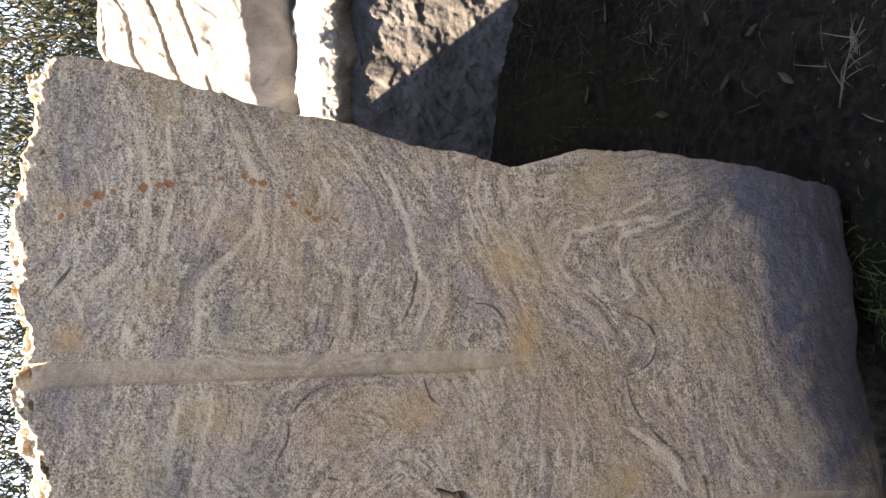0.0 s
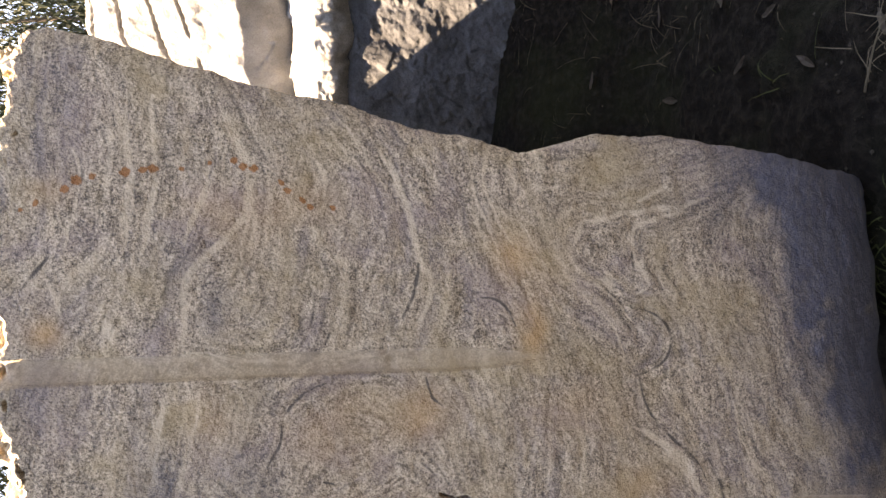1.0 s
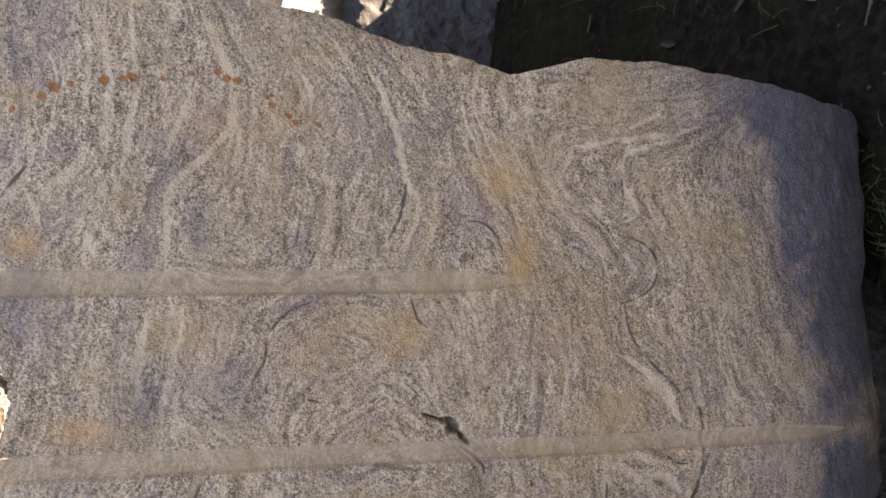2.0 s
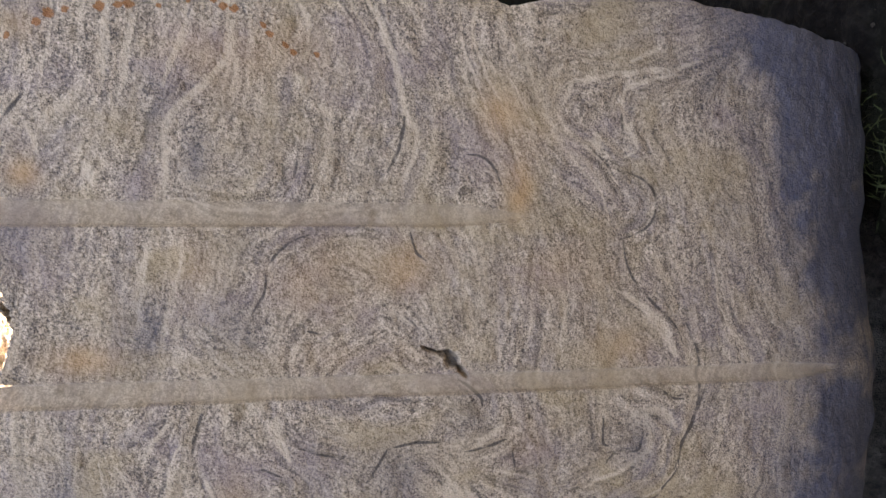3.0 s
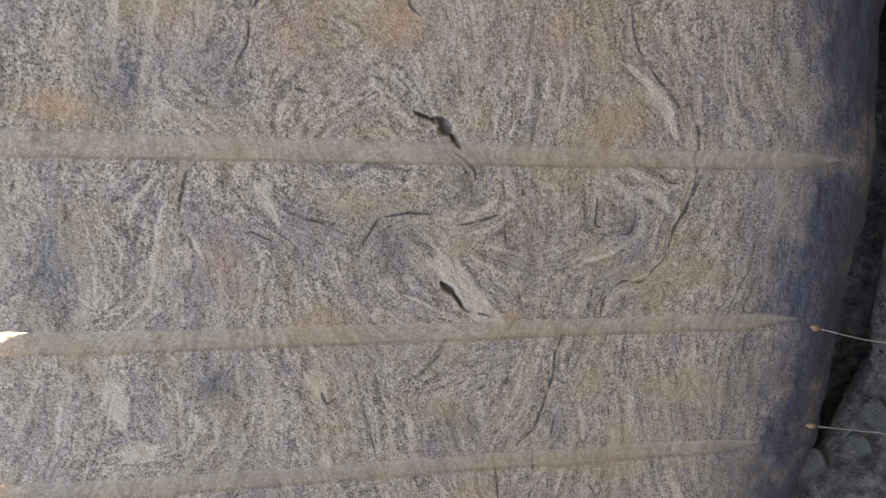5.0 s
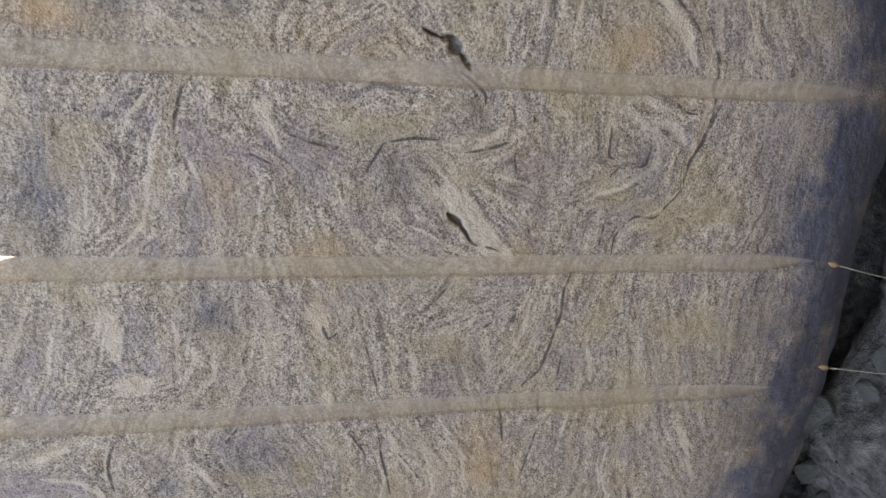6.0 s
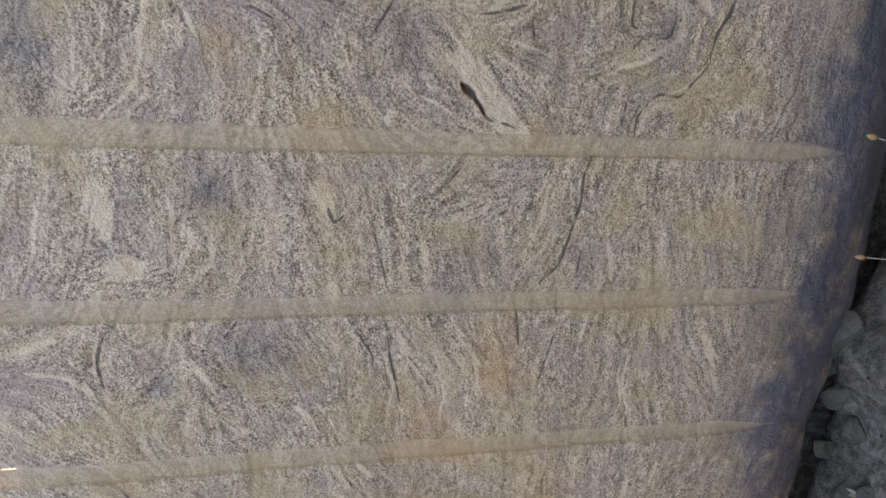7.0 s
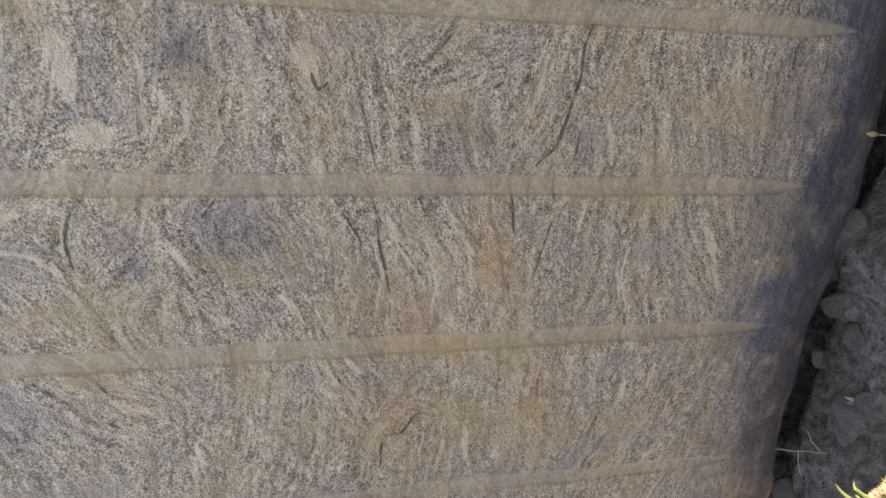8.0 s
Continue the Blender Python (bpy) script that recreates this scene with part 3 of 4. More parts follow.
# shade at the foot put into the colour, in drifting dark blue patches
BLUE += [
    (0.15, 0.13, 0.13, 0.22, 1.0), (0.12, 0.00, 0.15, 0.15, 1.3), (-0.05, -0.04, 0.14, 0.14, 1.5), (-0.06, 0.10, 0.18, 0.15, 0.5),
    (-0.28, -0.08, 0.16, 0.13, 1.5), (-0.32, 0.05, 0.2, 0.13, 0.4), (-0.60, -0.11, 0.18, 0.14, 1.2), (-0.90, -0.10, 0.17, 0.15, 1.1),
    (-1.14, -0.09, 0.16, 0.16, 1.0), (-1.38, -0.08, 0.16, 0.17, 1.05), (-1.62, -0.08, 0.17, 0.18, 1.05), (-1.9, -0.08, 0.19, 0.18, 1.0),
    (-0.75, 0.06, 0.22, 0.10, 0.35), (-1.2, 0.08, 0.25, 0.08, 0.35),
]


def rounded(turns):
    """A smooth run of points through the turns."""
    pts = np.array(turns).reshape(-1, 2)
    run = [pts[0]]
    for k in range(len(pts) - 1):
        p0, p1, p2, p3 = pts[max(k - 1, 0)], pts[k], pts[k + 1], pts[min(k + 2, len(pts) - 1)]
        for t in (0.25, 0.5, 0.75, 1.0):
            run.append(0.5 * (2 * p1 + (p2 - p0) * t + (2 * p0 - 5 * p1 + 4 * p2 - p3) * t * t + (3 * p1 - p0 - 3 * p2 + p3) * t ** 3))
    return np.array(run)


def nearest(x, z, run):
    """Signed distance to the run, and the length along it."""
    best, side, along, gone = np.full(x.shape, 9.0), np.zeros(x.shape), np.zeros(x.shape), 0.0
    for (ax, az), (bx, bz) in zip(run[:-1], run[1:]):
        length = math.hypot(bx - ax, bz - az) + 1e-9
        ux, uz = (bx - ax) / length, (bz - az) / length
        t = np.clip((x - ax) * ux + (z - az) * uz, 0, length)
        d = np.hypot(x - ax - t * ux, z - az - t * uz)
        near = d < best
        best, along = np.where(near, d, best), np.where(near, gone + t, along)
        side = np.where(near, np.sign((z - az) * ux - (x - ax) * uz), side)
        gone += length
    return best * side, along


def strokes(X, Z, lines, seed, wander=0.009):
    """How much each spot belongs to the lines, 0 to 1. A line: its half width, then the x and z of its turns."""
    PX, PZ = X + wander * fractal(X * 16, Z * 16, seed, 4), Z + wander * fractal(X * 16 + 40, Z * 16, seed + 9, 4)
    total = np.zeros_like(X)
    for width, *turns in lines:
        run = rounded(turns)
        lo, hi = run.min(0) - 4 * width, run.max(0) + 4 * width
        box = (PX > lo[0]) & (PX < hi[0]) & (PZ > lo[1]) & (PZ < hi[1])
        d, along = nearest(PX[box], PZ[box], run)
        whole = max(along.max(), 0.01)
        taper = 0.45 + 0.55 * np.clip(4 * np.minimum(along, whole - along) / whole, 0, 1)
        total[box] = np.maximum(total[box], np.clip(1.35 - np.abs(d) / (width * taper) * 0.62, 0, 1))
    return total


def lattice(x0, x1, z0, z1, pitch):
    return np.meshgrid(np.arange(x0, x1, pitch), np.arange(z0, z1, pitch), indexing="ij")


def sampled(table, X, Z, pitch, x0, z0):
    """The table read between its nodes."""
    i, j = np.clip((X - x0) / pitch, 0, table.shape[0] - 1.001), np.clip((Z - z0) / pitch, 0, table.shape[1] - 1.001)
    a, b = i.astype(int), j.astype(int)
    i, j = i - a, j - b
    return (table[a, b] * (1 - i) + table[a + 1, b] * i) * (1 - j) + (table[a, b + 1] * (1 - i) + table[a + 1, b + 1] * i) * j


FACE = (-2.5, 0.55, -0.5, 1.75)


def foliation():
    """Which way the layers run: along the nearest veins, seams and folia, level where none is near."""
    gx, gz = lattice(*FACE, 0.010)
    c2, s2 = np.full(gx.shape, 2500.0), np.zeros(gx.shape)
    for turns in [line[1:] for line in PALE + DARK] + FOLIA:
        run = rounded(turns)
        way = np.diff(run, axis=0)
        if np.hypot(*way.T).sum() < 0.04:
            continue
        for (mx, mz), (dx, dz) in zip((run[:-1] + run[1:]) / 2, way):
            length = math.hypot(dx, dz) + 1e-9
            w = length / 0.02 / ((gx - mx) ** 2 + (gz - mz) ** 2 + 0.00018) ** 2
            c2 += w * (dx * dx - dz * dz) / length ** 2
            s2 += w * 2 * dx * dz / length ** 2
    angle = 0.5 * np.arctan2(s2, c2)
    turn = 0.22 * fractal(gx * 9, gz * 9, 81, 3) + 0.30 * vnoise(gx * 38, gz * 38, 84)
    return np.cos(angle + turn), np.sin(angle + turn)


def drawn_out(field, grain, pitch, steps, seed):
    """Random grains of one size smeared along the foliation: mean 0.5, spread 0.09."""
    gx, gz = lattice(*FACE, pitch)
    rough = vnoise(gx / grain, gz / grain, seed) + 0.6 * vnoise(gx / grain * 1.9, gz / grain * 1.9, seed + 1)
    total = rough.copy()
    cos, sin = field
    for sign in (1.0, -1.0):
        x, z = gx.copy(), gz.copy()
        px, pz = np.full(gx.shape, sign), np.zeros(gx.shape)
        for _ in range(steps):
            i = np.clip(((x - FACE[0]) / 0.010).astype(int), 0, cos.shape[0] - 1)
            j = np.clip(((z - FACE[2]) / 0.010).astype(int), 0, cos.shape[1] - 1)
            vx, vz = cos[i, j], sin[i, j]
            keep = np.where(vx * px + vz * pz < 0, -1.0, 1.0)
            px, pz = vx * keep, vz * keep
            x, z = x + px * grain * 0.7, z + pz * grain * 0.7
            i = np.clip(((x - FACE[0]) / pitch).astype(int), 0, gx.shape[0] - 1)
            j = np.clip(((z - FACE[2]) / pitch).astype(int), 0, gx.shape[1] - 1)
            total += rough[i, j]
    return 0.5 + 0.09 * (total - total.mean()) / total.std()


def blobs(X, Z, spots):
    total = np.zeros_like(X)
    for x, z, rx, rz, much in spots:
        total += much * np.exp(-((X - x) / rx) ** 2 - ((Z - z) / rz) ** 2)
    return np.clip(total * (0.85 + 0.38 * fractal(X * 16, Z * 16, 77, 3)), 0, 1)


def end_line(z):
    """Where the face stops at its ragged end."""
    heights = [-0.2, 0.03, 0.22, 0.40, 0.55, 0.63, 0.69, 0.80, 0.88, 1.0, 1.14, 1.31, 1.42, 1.48, 1.7]
    reach = [0.14, 0.158, 0.190, 0.214, 0.214, 0.190, 0.178, 0.212, 0.215, 0.258, 0.281, 0.33, 0.36, 0.366, 0.35]
    return np.interp(z, heights, reach) + 0.0025 * fractal(z * 22, z * 0 + 3, 31, 3) + 0.0015 * vnoise(z * 95, z * 0 + 5, 34)


def top_line(x):
    return 1.588 - 0.02 * np.exp(-((x + 0.16) / 0.06) ** 2) + 0.02 * step(-0.45, -0.65, x) + 0.04 * step(-0.9, -1.2, x) + 0.020 * fractal(x * 6, x * 0 + 1.7, 41, 4) + 0.004 * fractal(x * 45, x * 0, 45, 2)


def gneiss_block():
    along, rows = np.concatenate([np.linspace(-2.45, -2.0, 40)[:-1], np.linspace(-2.0, 0.30, 1010)]), 790
    cols = len(along)
    x0, v = np.meshgrid(along, np.linspace(0, 1, rows), indexing="xy")
    zt = top_line(x0)
    Z = -0.44 + v * (zt + 0.44)
    X = x0 + (end_line(Z) - 0.30) * step(-0.35, 0.30, x0) ** 2
    zt = top_line(X)
    # face relief: a few millimetres of waviness, the foot turned under, the crest broken off
    Y = 0.006 * fractal(X * 3, Z * 3, 51, 4) + 0.0016 * fractal(X * 40, Z * 40, 55, 3)
    under = np.clip(0.025 + 0.045 * step(-0.9, -1.5, X) + 0.13 * step(-0.55, 0.15, X) - Z + 0.025 * fractal(X * 4, Z * 4, 57, 3), 0, 1)
    Y += np.where(under < 0.22, 1.5 * under ** 2, 0.0726 + 1.6 * (under - 0.22))
    Y += 0.9 * np.clip(X - end_line(Z) + 0.035, 0, 1) ** 2 * 8
    chunk, rim = cells(X * 17 + 0.6 * fractal(X * 20, Z * 20, 62, 3), Z * 24 + 0.5 * fractal(X * 25, Z * 9, 63, 2), 8)
    fine, _ = cells(X * 62 + 0.4 * fractal(X * 50, Z * 50, 69, 2), Z * 74, 9)
    ragged = 0.026 + 0.04 * np.exp(-((X + 0.41) / 0.1) ** 2) + 0.05 * np.clip(0.2 + fractal(X * 5, X * 0 + 9, 61, 3), 0, 1)
    ragged = ragged + 0.010 * chunk + 0.010 * fractal(X * 22, Z * 30, 64, 4, 0.65)
    ragged = ragged * (1 - 0.45 * step(-0.5, -0.8, X))
    broken = np.clip(Z - (zt - ragged), 0, 1)
    inside = step(0, 0.008, broken)
    Y += broken * (1.1 + 0.3 * chunk) + inside * (0.003 + 0.004 * chunk + 0.003 * fine + 0.003 * fractal(X * 60, Z * 60, 66, 3))
    # half barrels of the drill holes
    groove = np.zeros_like(X)
    for gx0, foot in GROOVES:
        line = gx0 + 0.006 * (Z - 0.7) + 0.003 * vnoise(Z * 2.5, Z * 0 + gx0 * 9, 71)
        half = (0.0175 + 0.0035 * (Z / 1.5)) * step(foot - 0.02, foot + 0.16, Z) ** 0.5 + 1e-5
        r = np.abs(X - line) / half
        on = step(foot - 0.02, foot + 0.05, Z)
        Y += on * 0.011 * np.sqrt(np.clip(1 - r * r, 0, 1))
        groove = np.maximum(groove, on * step(1.12, 0.86, r + 0.10 * fractal(X * 60, Z * 25, 73, 2)))
    # layers drawn out along the foliation: flakes, thin streaks, broad bands
    field = foliation()
    flakes, streaks, bands = [sampled(drawn_out(field, grain, pitch, steps, seed), X, Z, pitch, FACE[0], FACE[2])
                              for grain, pitch, steps, seed in ((0.0026, 0.0022, 3, 201), (0.0040, 0.0025, 20, 205), (0.013, 0.005, 14, 209))]
    pale, dark = strokes(X, Z, [(1.35 * line[0], *line[1:]) for line in PALE], 91, 0.006), strokes(X, Z, [(max(0.0021, line[0]), *line[1:]) for line in DARK], 95, 0.003)
    rust = strokes(X, Z, [(max(0.0028, 1.9 * line[0]), *line[1:]) for line in RUST], 99, 0.003)
    pocket = strokes(X, Z, POCKETS, 93, 0.005)
    Y += 0.012 * pocket
    dark = np.maximum(dark, pocket)
    pale = np.where(inside > 0.3, 0.8 + 0.25 * chunk, pale)
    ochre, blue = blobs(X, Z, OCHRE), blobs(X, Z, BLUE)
    ob, front = closed_block("gneiss_block", X, Y, Z, rows, cols, [0.22, 0.5, 0.9, 1.5, 2.1, 2.6], GNEISS, 0.02, 15, 1.25)
    me = ob.data
    total = len(me.vertices)
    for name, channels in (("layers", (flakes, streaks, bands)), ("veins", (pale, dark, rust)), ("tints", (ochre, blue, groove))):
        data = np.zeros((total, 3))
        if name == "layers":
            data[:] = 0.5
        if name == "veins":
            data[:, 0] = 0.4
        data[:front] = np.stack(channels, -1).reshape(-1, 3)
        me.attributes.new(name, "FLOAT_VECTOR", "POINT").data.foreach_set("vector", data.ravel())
    return tagged(ob, "grey-brown banded gneiss quarry block with vertical drill grooves", "stone block")


gneiss_block()


# ---- the pale blocks behind ----
def quarry_block(name, width, height, depth, seed, lines, rough, material, foot=0.0, crest=0.0):
    """A rough block with its front in the plane y = 0, its foot at z = 0; lines: heights of level drill marks."""
    cols, rows = int(width / 0.007), int(height / 0.007)
    u, v = np.meshgrid(np.linspace(0, 1, cols), np.linspace(0, 1, rows), indexing="xy")
    X, Z = u * width, v * height
    chunk, rim = cells(X * 9, Z * 9, seed)
    Y = rough * (0.7 * chunk * step(0, 0.6, rim) + fractal(X * 7, Z * 7, seed, 6, 0.68))
    edge = np.minimum(np.minimum(X, width - X), np.minimum(Z, height - Z))
    Y += 0.12 * np.clip(1 - edge / 0.10, 0, 1) ** 2 + 0.02 + 1.0 * np.clip(foot - Z, 0, 1) + 0.55 * np.clip(Z - height + crest, 0, 1)
    for h, tilt in lines:
        r = np.abs(Z - h - tilt * X - 0.004 * vnoise(X * 3, Z * 0 + h, seed)) / 0.008
        broken = step(-0.9, -0.4, vnoise(X * 4, Z * 0 + h * 7, seed + 3))
        Y += broken * 0.045 * np.sqrt(np.clip(1 - r * r, 0, 1))
    X2 = X + 0.03 * fractal(Z * 5, X * 2, seed + 5, 4) * np.abs(2 * u - 1)
    Z2 = Z + 0.04 * fractal(X * 4, Z * 2, seed + 6, 4) * np.abs(2 * v - 1)
    ob, _ = closed_block(name, X2, Y, Z2, rows, cols, [0.2, 0.5 * depth, depth], material, 0.03, seed)
    return ob


lower = quarry_block("dark_block", 1.92, 1.41, 1.2, 3, [], 0.011, DARK_ROCK)
lower.matrix_world = pose(0.306, 2.02, -0.36, -10, 0, -28)
tagged(lower, "rough dark grey rock block, mostly in shade, under others", "stone block", "quarry blocks behind")
slab = quarry_block("granite_slab", 1.6, 0.31, 1.1, 17, [], 0.012, WHITE_GRANITE, 0.0, 0.16)
slab.matrix_world = pose(0.52, 2.12, 0.98, -6, 0, -30)
tagged(slab, "bright sunlit broken granite slab wedged between two blocks", "stone slab", "quarry blocks behind")
upper = quarry_block("granite_block", 1.4, 1.05, 1.1, 7, [(0.38, 0.16), (0.53, 0.16), (0.70, 0.16), (0.84, 0.16)], 0.007, GRANITE, 0.26)
upper.matrix_world = pose(0.45, 2.62, 1.24, -10, 0, -50)
tagged(upper, "sunlit white granite block with drill marks, stacked on another", "stone block", "quarry blocks behind")


# ---- stones along the foot ----
def stone(name, size, seed, material=None):
    rs = random.Random(seed)
    bm = bmesh.new()
    bmesh.ops.create_icosphere(bm, subdivisions=4, radius=1.0)
    planes = [Vector((rs.uniform(-1, 1), rs.uniform(-1, 1), rs.uniform(-1, 1))).normalized() for _ in range(11)]
    cuts = [rs.uniform(0.38, 0.75) for _ in planes]
    for v in bm.verts:
        p = v.co.copy()
        for axis_dir, cut in zip(planes, cuts):
            over = p.dot(axis_dir) - cut
            if over > 0:
                p -= axis_dir * over * 0.97
        p *= 1 + 0.05 * noise.noise(p * 2.5 + Vector((seed, 0, 0))) + 0.02 * noise.noise(p * 9)
        v.co = Vector((p.x * size[0], p.y * size[1], p.z * size[2]))
    for f in bm.faces:
        f.smooth = True
    me = bpy.data.meshes.new(name)
    bm.to_mesh(me)
    bm.free()
    me.materials.append(material or FIELDSTONE)
    return new(name, me)


STONES = [
    # x, y, half sizes, turn
    (-1.735, 0.0, 0.085, 0.05, 0.04, 8), (-1.901, 0.12, 0.045, 0.03, 0.04, 70), (-1.10, 0.02, 0.065, 0.04, 0.035, 10),
    (-1.28, 0.063, 0.075, 0.045, 0.055, -15), (-1.183, 0.008, 0.04, 0.03, 0.03, 50), (-1.535, 0.036, 0.05, 0.035, 0.03, 5),
    (-0.849, 0.031, 0.04, 0.03, 0.03, 80), (-1.379, 0.12, 0.05, 0.035, 0.05, 30), (-2.045, 0.08, 0.06, 0.045, 0.05, 15),
    (-0.571, 0.042, 0.05, 0.03, 0.03, 25), (-1.657, -0.042, 0.05, 0.035, 0.03, 65),
    (-0.293, 0.064, 0.045, 0.03, 0.025, 35), (-1.86, -0.16, 0.05, 0.04, 0.035, 33),
    (-1.52, -0.2, 0.06, 0.04, 0.03, 10), (-1.2, -0.16, 0.05, 0.035, 0.03, 75), (-1.02, -0.02, 0.06, 0.04, 0.04, 60),
    (-1.62, 0.1, 0.05, 0.03, 0.05, 20), (-1.45, 0.09, 0.06, 0.035, 0.045, -20),
]
for k, (x, y, a, b, c, turn) in enumerate(STONES):
    s = stone("fieldstone", (a, b, c), 40 + k)
    s.matrix_world = pose(x, y, float(ground_level(np.array(x), np.array(y))) + 0.1 * c, 6 * math.sin(k), 7 * math.cos(k), turn)
    tagged(s, "small angular grey fieldstone half sunk in soil", "stone", "stones along the foot of the block")


def grit():
    """Crumbs of stone and earth strewn over the strip of soil."""
    rs = random.Random(5)
    verts, faces = [], []
    for _ in range(2200):
        x, y = rs.uniform(-2.2, 1.4), rs.uniform(-0.45, 0.15) if rs.random() < 0.7 else rs.uniform(-0.4, 1.6)
        z = float(ground_level(np.array(x), np.array(y)))
        r = 0.0015 + 0.005 * rs.random() ** 3 if rs.random() < 0.96 else rs.uniform(0.006, 0.012)
        base = len(verts)
        for dx, dy, dz in ((1, 0, 0), (0, 1, 0), (-1, 0, 0), (0, -1, 0), (0, 0, 1), (0, 0, -1)):
            k = r * rs.uniform(0.35, 1.3)
            verts.append((x + dx * k, y + dy * k, z + 0.3 * r + dz * k * 0.7))
        for i in range(4):
            faces += [(base + i, base + (i + 1) % 4, base + 4), (base + (i + 1) % 4, base + i, base + 5)]
    ob = mesh_object("grit", verts, faces, CRUMB, False)
    return tagged(ob, "grey grit and crumbs of stone on the soil", "grit", kind="stuff")


grit()


# ---- grass, straw, fallen leaves ----
def blade(verts, faces, root, heading, length, width, lift, droop, rs):
    """One folded blade, five joints long."""
    base, p = len(verts), Vector(root)
    side = Vector((-math.sin(heading), math.cos(heading), 0))
    for k in range(6):
        t = k / 5
        w = width * (1 - t) ** 0.6 + 0.0002
        slope = lift - droop * t
        verts += [p - side * w, p - Vector((0, 0, w * 0.6)), p + side * w]
        p = p + length / 5 * Vector((math.cos(heading) * math.cos(slope), math.sin(heading) * math.cos(slope), math.sin(slope)))
        heading += rs.uniform(-0.15, 0.15)
    for k in range(5):
        a = base + 3 * k
        faces += [(a, a + 1, a + 4, a + 3), (a + 1, a + 2, a + 5, a + 4)]


def sward(name, count, area, lengths, width, material, seed, label, upright=0.5):
    rs = random.Random(seed)
    verts, faces = [], []
    x0, x1, y0, y1 = area
    tufts = [(rs.uniform(x0, x1), rs.uniform(y0, y1)) for _ in range(max(4, count // 9))]
    for _ in range(count):
        tx, ty = rs.choice(tufts)
        x, y = tx + rs.gauss(0, 0.05), ty + rs.gauss(0, 0.05)
        if -2.45 < x < 0.40 and y > 0.13:
            continue
        z = float(ground_level(np.array(x), np.array(y))) - 0.004
        lift = rs.uniform(0.1, 0.6) if rs.random() > upright else rs.uniform(0.7, 1.4)
        blade(verts, faces, (x, y, z), rs.uniform(0, 6.28), rs.uniform(*lengths), width * rs.uniform(0.5, 1.2), lift, lift + rs.uniform(-0.2, 0.6), rs)
    return tagged(mesh_object(name, verts, faces, material, False), label, "grass", kind="stuff")


sward("dry_grass", 620, (0.42, 1.7, -0.1, 1.75), (0.03, 0.16), 0.0009, STRAW, 3, "dry straw-coloured grass tufts on dark soil", 0.35)
sward("dry_grass", 150, (-2.2, 0.4, -0.5, -0.02), (0.03, 0.09), 0.0015, STRAW, 4, "thin dry grass blades at the foot of the block", 0.5)
sward("green_grass", 110, (-0.14, 0.0, 0.02, 0.10), (0.03, 0.07), 0.0025, GREEN, 6, "small green moss and grass tuft beside the block", 0.6)
sward("green_grass", 30, (0.40, 1.2, -0.1, 0.7), (0.04, 0.12), 0.002, GREEN, 9, "sparse green grass blades in the shade", 0.6)


def fallen_leaf(length, width, seed, material):
    """A curled dry leaf with a folded midrib, two millimetres thick at most."""
    rs = random.Random(seed)
    bm = bmesh.new()
    rows = []
    for k in range(9):
        t = k / 8
        w = 0.7 * width * math.sin(math.pi * min(0.98, t * 0.95 + 0.04)) ** 0.8
        lift = 0.25 * length * (t - 0.5) ** 2 + rs.uniform(0, 0.004)
        rows.append([bm.verts.new((length * (t - 0.5), w * s, lift + abs(s) * w * 0.55)) for s in (-1, -0.5, 0, 0.5, 1)])
    for a, b in zip(rows[:-1], rows[1:]):
        for j in range(4):
            bm.faces.new((a[j], a[j + 1], b[j + 1], b[j]))
    bmesh.ops.solidify(bm, geom=bm.faces[:], thickness=0.0008)
    me = bpy.data.meshes.new("fallen_leaf")
    bm.to_mesh(me)
    bm.free()
    me.materials.append(material)
    return new("fallen_leaf", me)


LEAVES = [(0.52, 0.92, 0.13, 0.018, 75), (0.99, 1.22, 0.12, 0.016, 160), (0.72, 0.55, 0.07, 0.012, 30), (0.60, 0.33, 0.06, 0.014, 100), (0.84, 0.98, 0.09, 0.012, 10),
          (0.44, 0.22, 0.08, 0.013, 55), (0.50, 0.45, 0.07, 0.012, 120), (1.1, 0.8, 0.08, 0.014, 45), (-1.68, 0.0, 0.08, 0.013, -71), (0.46, 0.02, 0.07, 0.011, 20),
          (0.68, 1.3, 0.1, 0.014, 140), (0.90, 0.15, 0.07, 0.012, 85)]
for k, (x, y, length, width, turn) in enumerate(LEAVES):
    leaf = fallen_leaf(length, width, k, PALE_STRAW if x < 0 else DRY_LEAF)
    leaf.matrix_world = pose(x, y, float(ground_level(np.array(x), np.array(y))) + (0.006 if x > 0 else 0.014), 8 * math.sin(3 * k), 6, turn)
    tagged(leaf, "pale curled dry leaf fallen on the dark soil", "leaf", "fallen leaves")


# ---- thin stems leaning before the face ----
def tube(points, radii, sides=6):
    bm = bmesh.new()
    rings = []
    for k, (p, r) in enumerate(zip(points, radii)):
        p = Vector(p)
        ahead = (Vector(points[min(k + 1, len(points) - 1)]) - Vector(points[max(k - 1, 0)])).normalized()
        side = ahead.cross(Vector((0.31, 0.2, 0.93))).normalized()
        up = side.cross(ahead)
        rings.append([bm.verts.new(p + r * (side * math.cos(6.2832 * j / sides) + up * math.sin(6.2832 * j / sides))) for j in range(sides)])
    for a, b in zip(rings[:-1], rings[1:]):
        for j in range(sides):
            bm.faces.new((a[j], a[(j + 1) % sides], b[(j + 1) % sides], b[j])).smooth = True
    bm.faces.new(rings[0][::-1])
    bm.faces.new(rings[-1])
    return bm


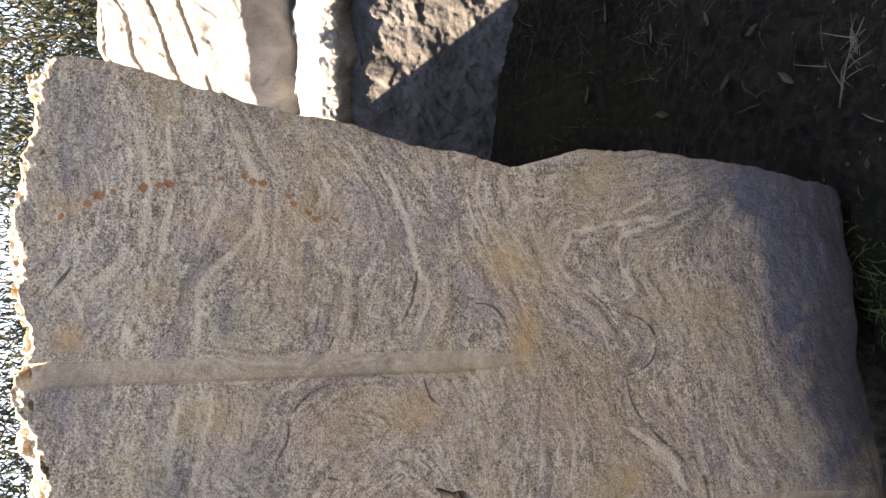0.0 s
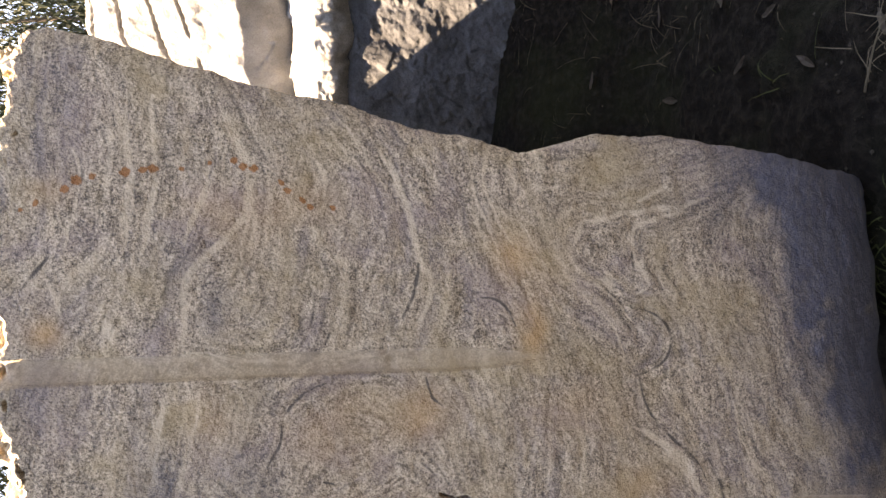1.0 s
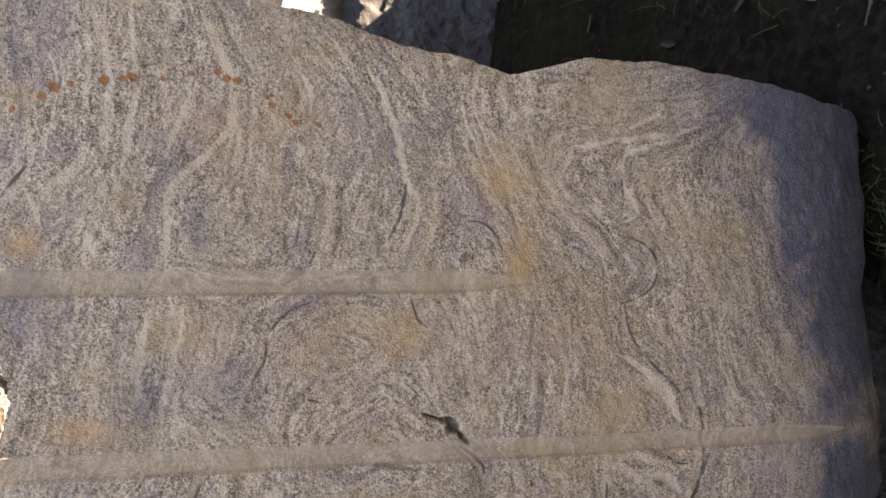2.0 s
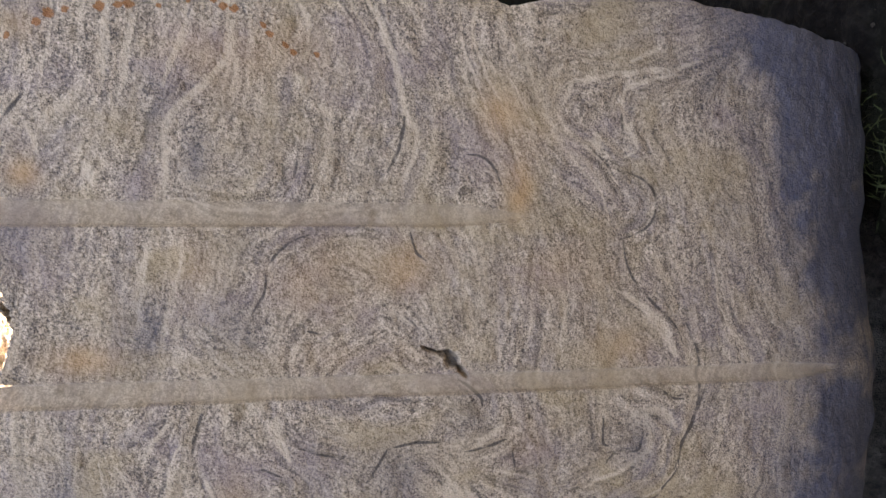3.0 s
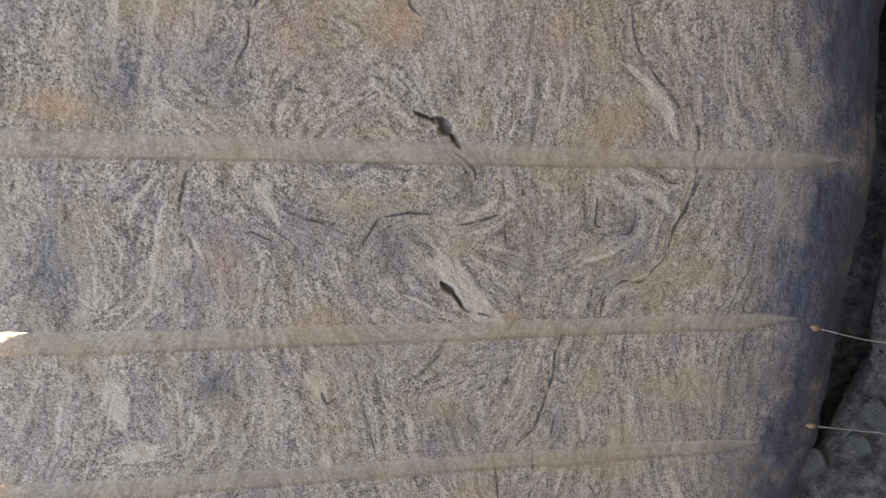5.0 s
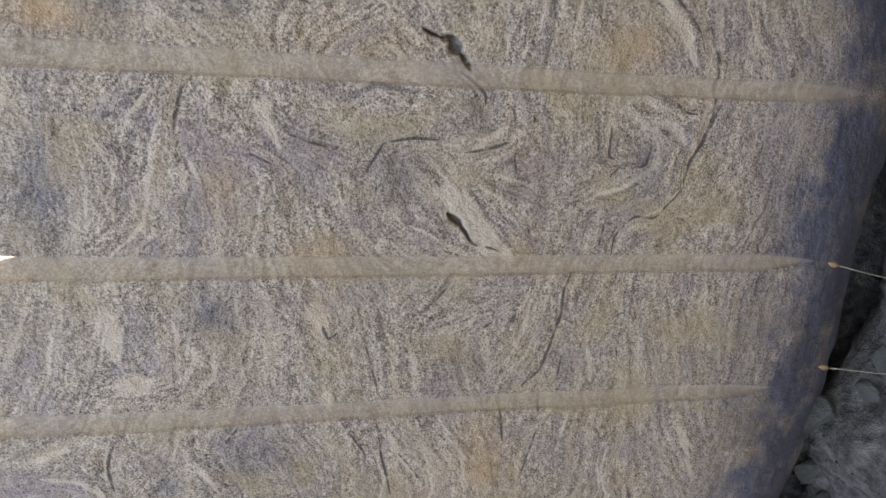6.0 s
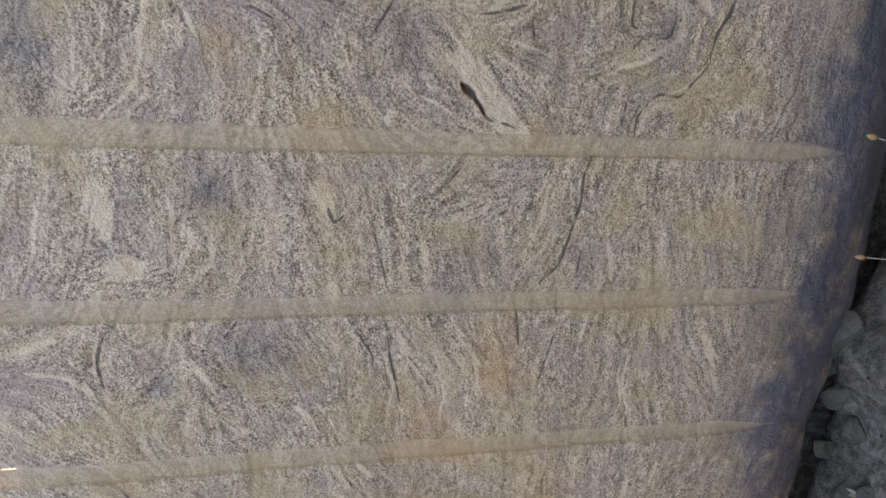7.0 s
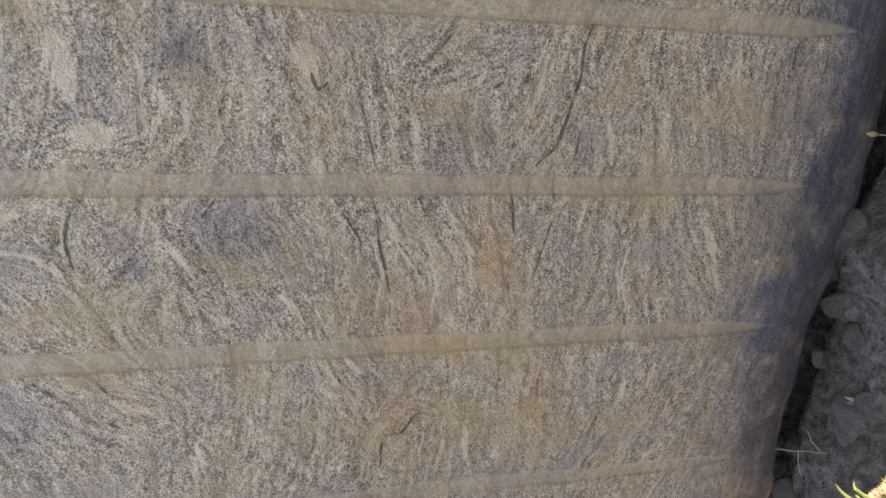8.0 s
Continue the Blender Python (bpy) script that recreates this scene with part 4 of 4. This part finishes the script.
def bend(a, b, sag, count=9, seed=0):
    rs = random.Random(seed)
    a, b = Vector(a), Vector(b)
    return [a.lerp(b, k / (count - 1)) + Vector((rs.uniform(-1, 1), rs.uniform(-1, 1), 0)) * 0.002 + Vector((0, 0, sag * math.sin(math.pi * k / (count - 1)))) for k in range(count)]


def seeded_stem(root, tip, sag, seed):
    thing = new("dry_weed")
    pts = bend(root, tip, sag, 9, seed)
    part("stalk", tube(pts, [0.0016 - 0.0008 * k / 8 for k in range(9)], 5), PALE_STRAW, thing)
    way = (pts[-1] - pts[-2]).normalized()
    head = [pts[-1] + way * 0.022 * t for t in (0, 0.25, 0.5, 0.75, 1)]
    part("seed_head", tube(head, [0.001, 0.0045, 0.006, 0.004, 0.0005], 7), IRON_BUD, thing, "brown dried seed head")
    return tagged(thing, "thin dry stem with a brown seed head, leaning", "weed", "dry weeds")


STEMS = [((-0.86, -0.21, -0.29), (-0.795, -0.155, 0.088), 0.01), ((-1.03, -0.21, -0.29), (-1.012, -0.14, 0.032), 0.008)]
for k, (root, tip, sag) in enumerate(STEMS):
    seeded_stem(root, tip, sag, k)

twig = new("dry_twig")
part("stem", tube(bend((-1.855, 0.078, -0.11), (-1.846, 0.008, -0.29), 0.01, 9, 3), [0.0018 - 0.0001 * k for k in range(9)], 6), PALE_STRAW, twig)
part("side_shoot", tube(bend((-1.848, 0.025, -0.25), (-1.777, 0.03, -0.19), 0.006, 7, 5), [0.0013 - 0.0001 * k for k in range(7)], 5), PALE_STRAW, twig)
part("side_shoot", tube(bend((-1.851, 0.045, -0.2), (-1.93, 0.03, -0.22), 0.004, 7, 6), [0.0012 - 0.0001 * k for k in range(7)], 5), PALE_STRAW, twig)
tagged(twig, "bare forked straw-coloured twig lying at the block's foot", "twig")

# a long pale stalk with side blades by the block's end
stalk = new("reed_stalk")
part("stem", tube(bend((0.325, 0.05, -0.07), (0.475, -0.07, -0.02), 0.012, 9, 8), [0.0026 - 0.0002 * k for k in range(9)], 7), STRAW, stalk)
rs = random.Random(12)
for k in range(7):
    verts, faces = [], []
    blade(verts, faces, (0.34 + 0.017 * k, 0.038 - 0.0135 * k, -0.066 + 0.008 * k), rs.uniform(-1.6, 1.2), rs.uniform(0.05, 0.10), 0.001, 0.4, 0.5, rs)
    me = bpy.data.meshes.new("blade")
    me.from_pydata([tuple(v) for v in verts], [], faces)
    me.materials.append(STRAW)
    b = new("blade", me)
    b.parent = stalk
tagged(stalk, "pale broken reed stalk with dry blades, lying in shade", "reed")


def sprig(x, y, seed):
    thing = new("green_sprig")
    rs = random.Random(seed)
    z = float(ground_level(np.array(x), np.array(y)))
    part("stem", tube(bend((x, y, z - 0.005), (x + 0.02, y - 0.01, z + 0.27), 0.0, 6, seed), [0.0015] * 6, 5), GREEN, thing)
    for k in range(16):
        verts, faces = [], []
        blade(verts, faces, (x + 0.00125 * k, y - 0.0006 * k, z + 0.03 + 0.0155 * k), rs.uniform(0, 6.28), rs.uniform(0.03, 0.06), 0.005, 0.7, 1.0, rs)
        me = bpy.data.meshes.new("leaf")
        me.from_pydata([tuple(v) for v in verts], [], faces)
        me.materials.append(GREEN)
        new("leaf", me).parent = thing
    return tagged(thing, "small green weed sprig in sunlight beside the stones", "weed", "weeds")


for k, (x, y) in enumerate([(-1.72, -0.27), (-1.78, -0.30), (-1.69, -0.33)]):
    sprig(x, y, 60 + k)


# ---- trees behind ----
def tree(x, y, height, seed, leaves=13000):
    rs = random.Random(seed)
    thing = new("gum_tree")
    thing.location = (x, y, float(ground_level(np.array(x), np.array(y))))
    lean = rs.uniform(-0.5, 0.5)
    trunk = [Vector((lean * (k / 10) ** 2 + 0.06 * math.sin(k), 0.05 * math.cos(1.7 * k), height * 0.85 * k / 10 - 0.1)) for k in range(11)]
    part("trunk", tube(trunk, [0.055 * height / 6 * (1 - 0.075 * k) for k in range(11)], 10), BARK, thing, "slim grey-brown trunk")
    tips = []
    for k in range(13):
        start = trunk[3 + k % 8]
        turn = k * 2.4 + rs.uniform(-0.4, 0.4)
        reach = rs.uniform(0.18, 0.34) * height
        end = start + Vector((math.cos(turn) * reach, math.sin(turn) * reach, rs.uniform(0.3, 0.9) * reach))
        pts = bend(start, end, 0.08 * reach, 8, seed + k)
        part("limb", tube(pts, [0.014 * height / 6 * (1 - 0.11 * j) for j in range(8)], 6), BARK, thing)
        tips += pts[3:]
    verts, faces = [], []
    for _ in range(leaves):
        c = rs.choice(tips)
        p = c + Vector((rs.gauss(0, 0.4), rs.gauss(0, 0.4), rs.gauss(-0.2, 0.4)))
        turn, tilt = rs.uniform(0, 6.28), rs.uniform(0.5, 1.5)
        way = Vector((math.cos(turn) * math.cos(tilt), math.sin(turn) * math.cos(tilt), -math.sin(tilt)))
        side = way.cross(Vector((rs.uniform(-1, 1), rs.uniform(-1, 1), 0.3))).normalized()
        length, w, base = rs.uniform(0.09, 0.17), rs.uniform(0.008, 0.015), len(verts)
        bow = way.cross(side) * length * 0.12
        verts += [p, p + way * length * 0.4 + side * w + bow, p + way * length, p + way * length * 0.4 - side * w + bow]
        faces += [(base, base + 1, base + 2), (base, base + 2, base + 3)]
    me = bpy.data.meshes.new("crown")
    me.from_pydata([tuple(v) for v in verts], [], faces)
    me.materials.append(OLIVE)
    tagged(new("crown", me), "drooping narrow olive-green leaves").parent = thing
    return tagged(thing, "slim tree with drooping olive-green leaves against the sky", "tree", "trees behind the blocks")


for k, (x, y, height) in enumerate([(2.9, 6.6, 6.2), (1.6, 7.6, 6.6), (0.4, 6.9, 5.4), (-1.0, 8.0, 6.8), (-2.3, 7.0, 5.6), (-3.6, 8.4, 6.2), (4.4, 8.0, 6.8), (-5.6, 8.0, 6.0)]):
    tree(x, y, height, 100 + k)
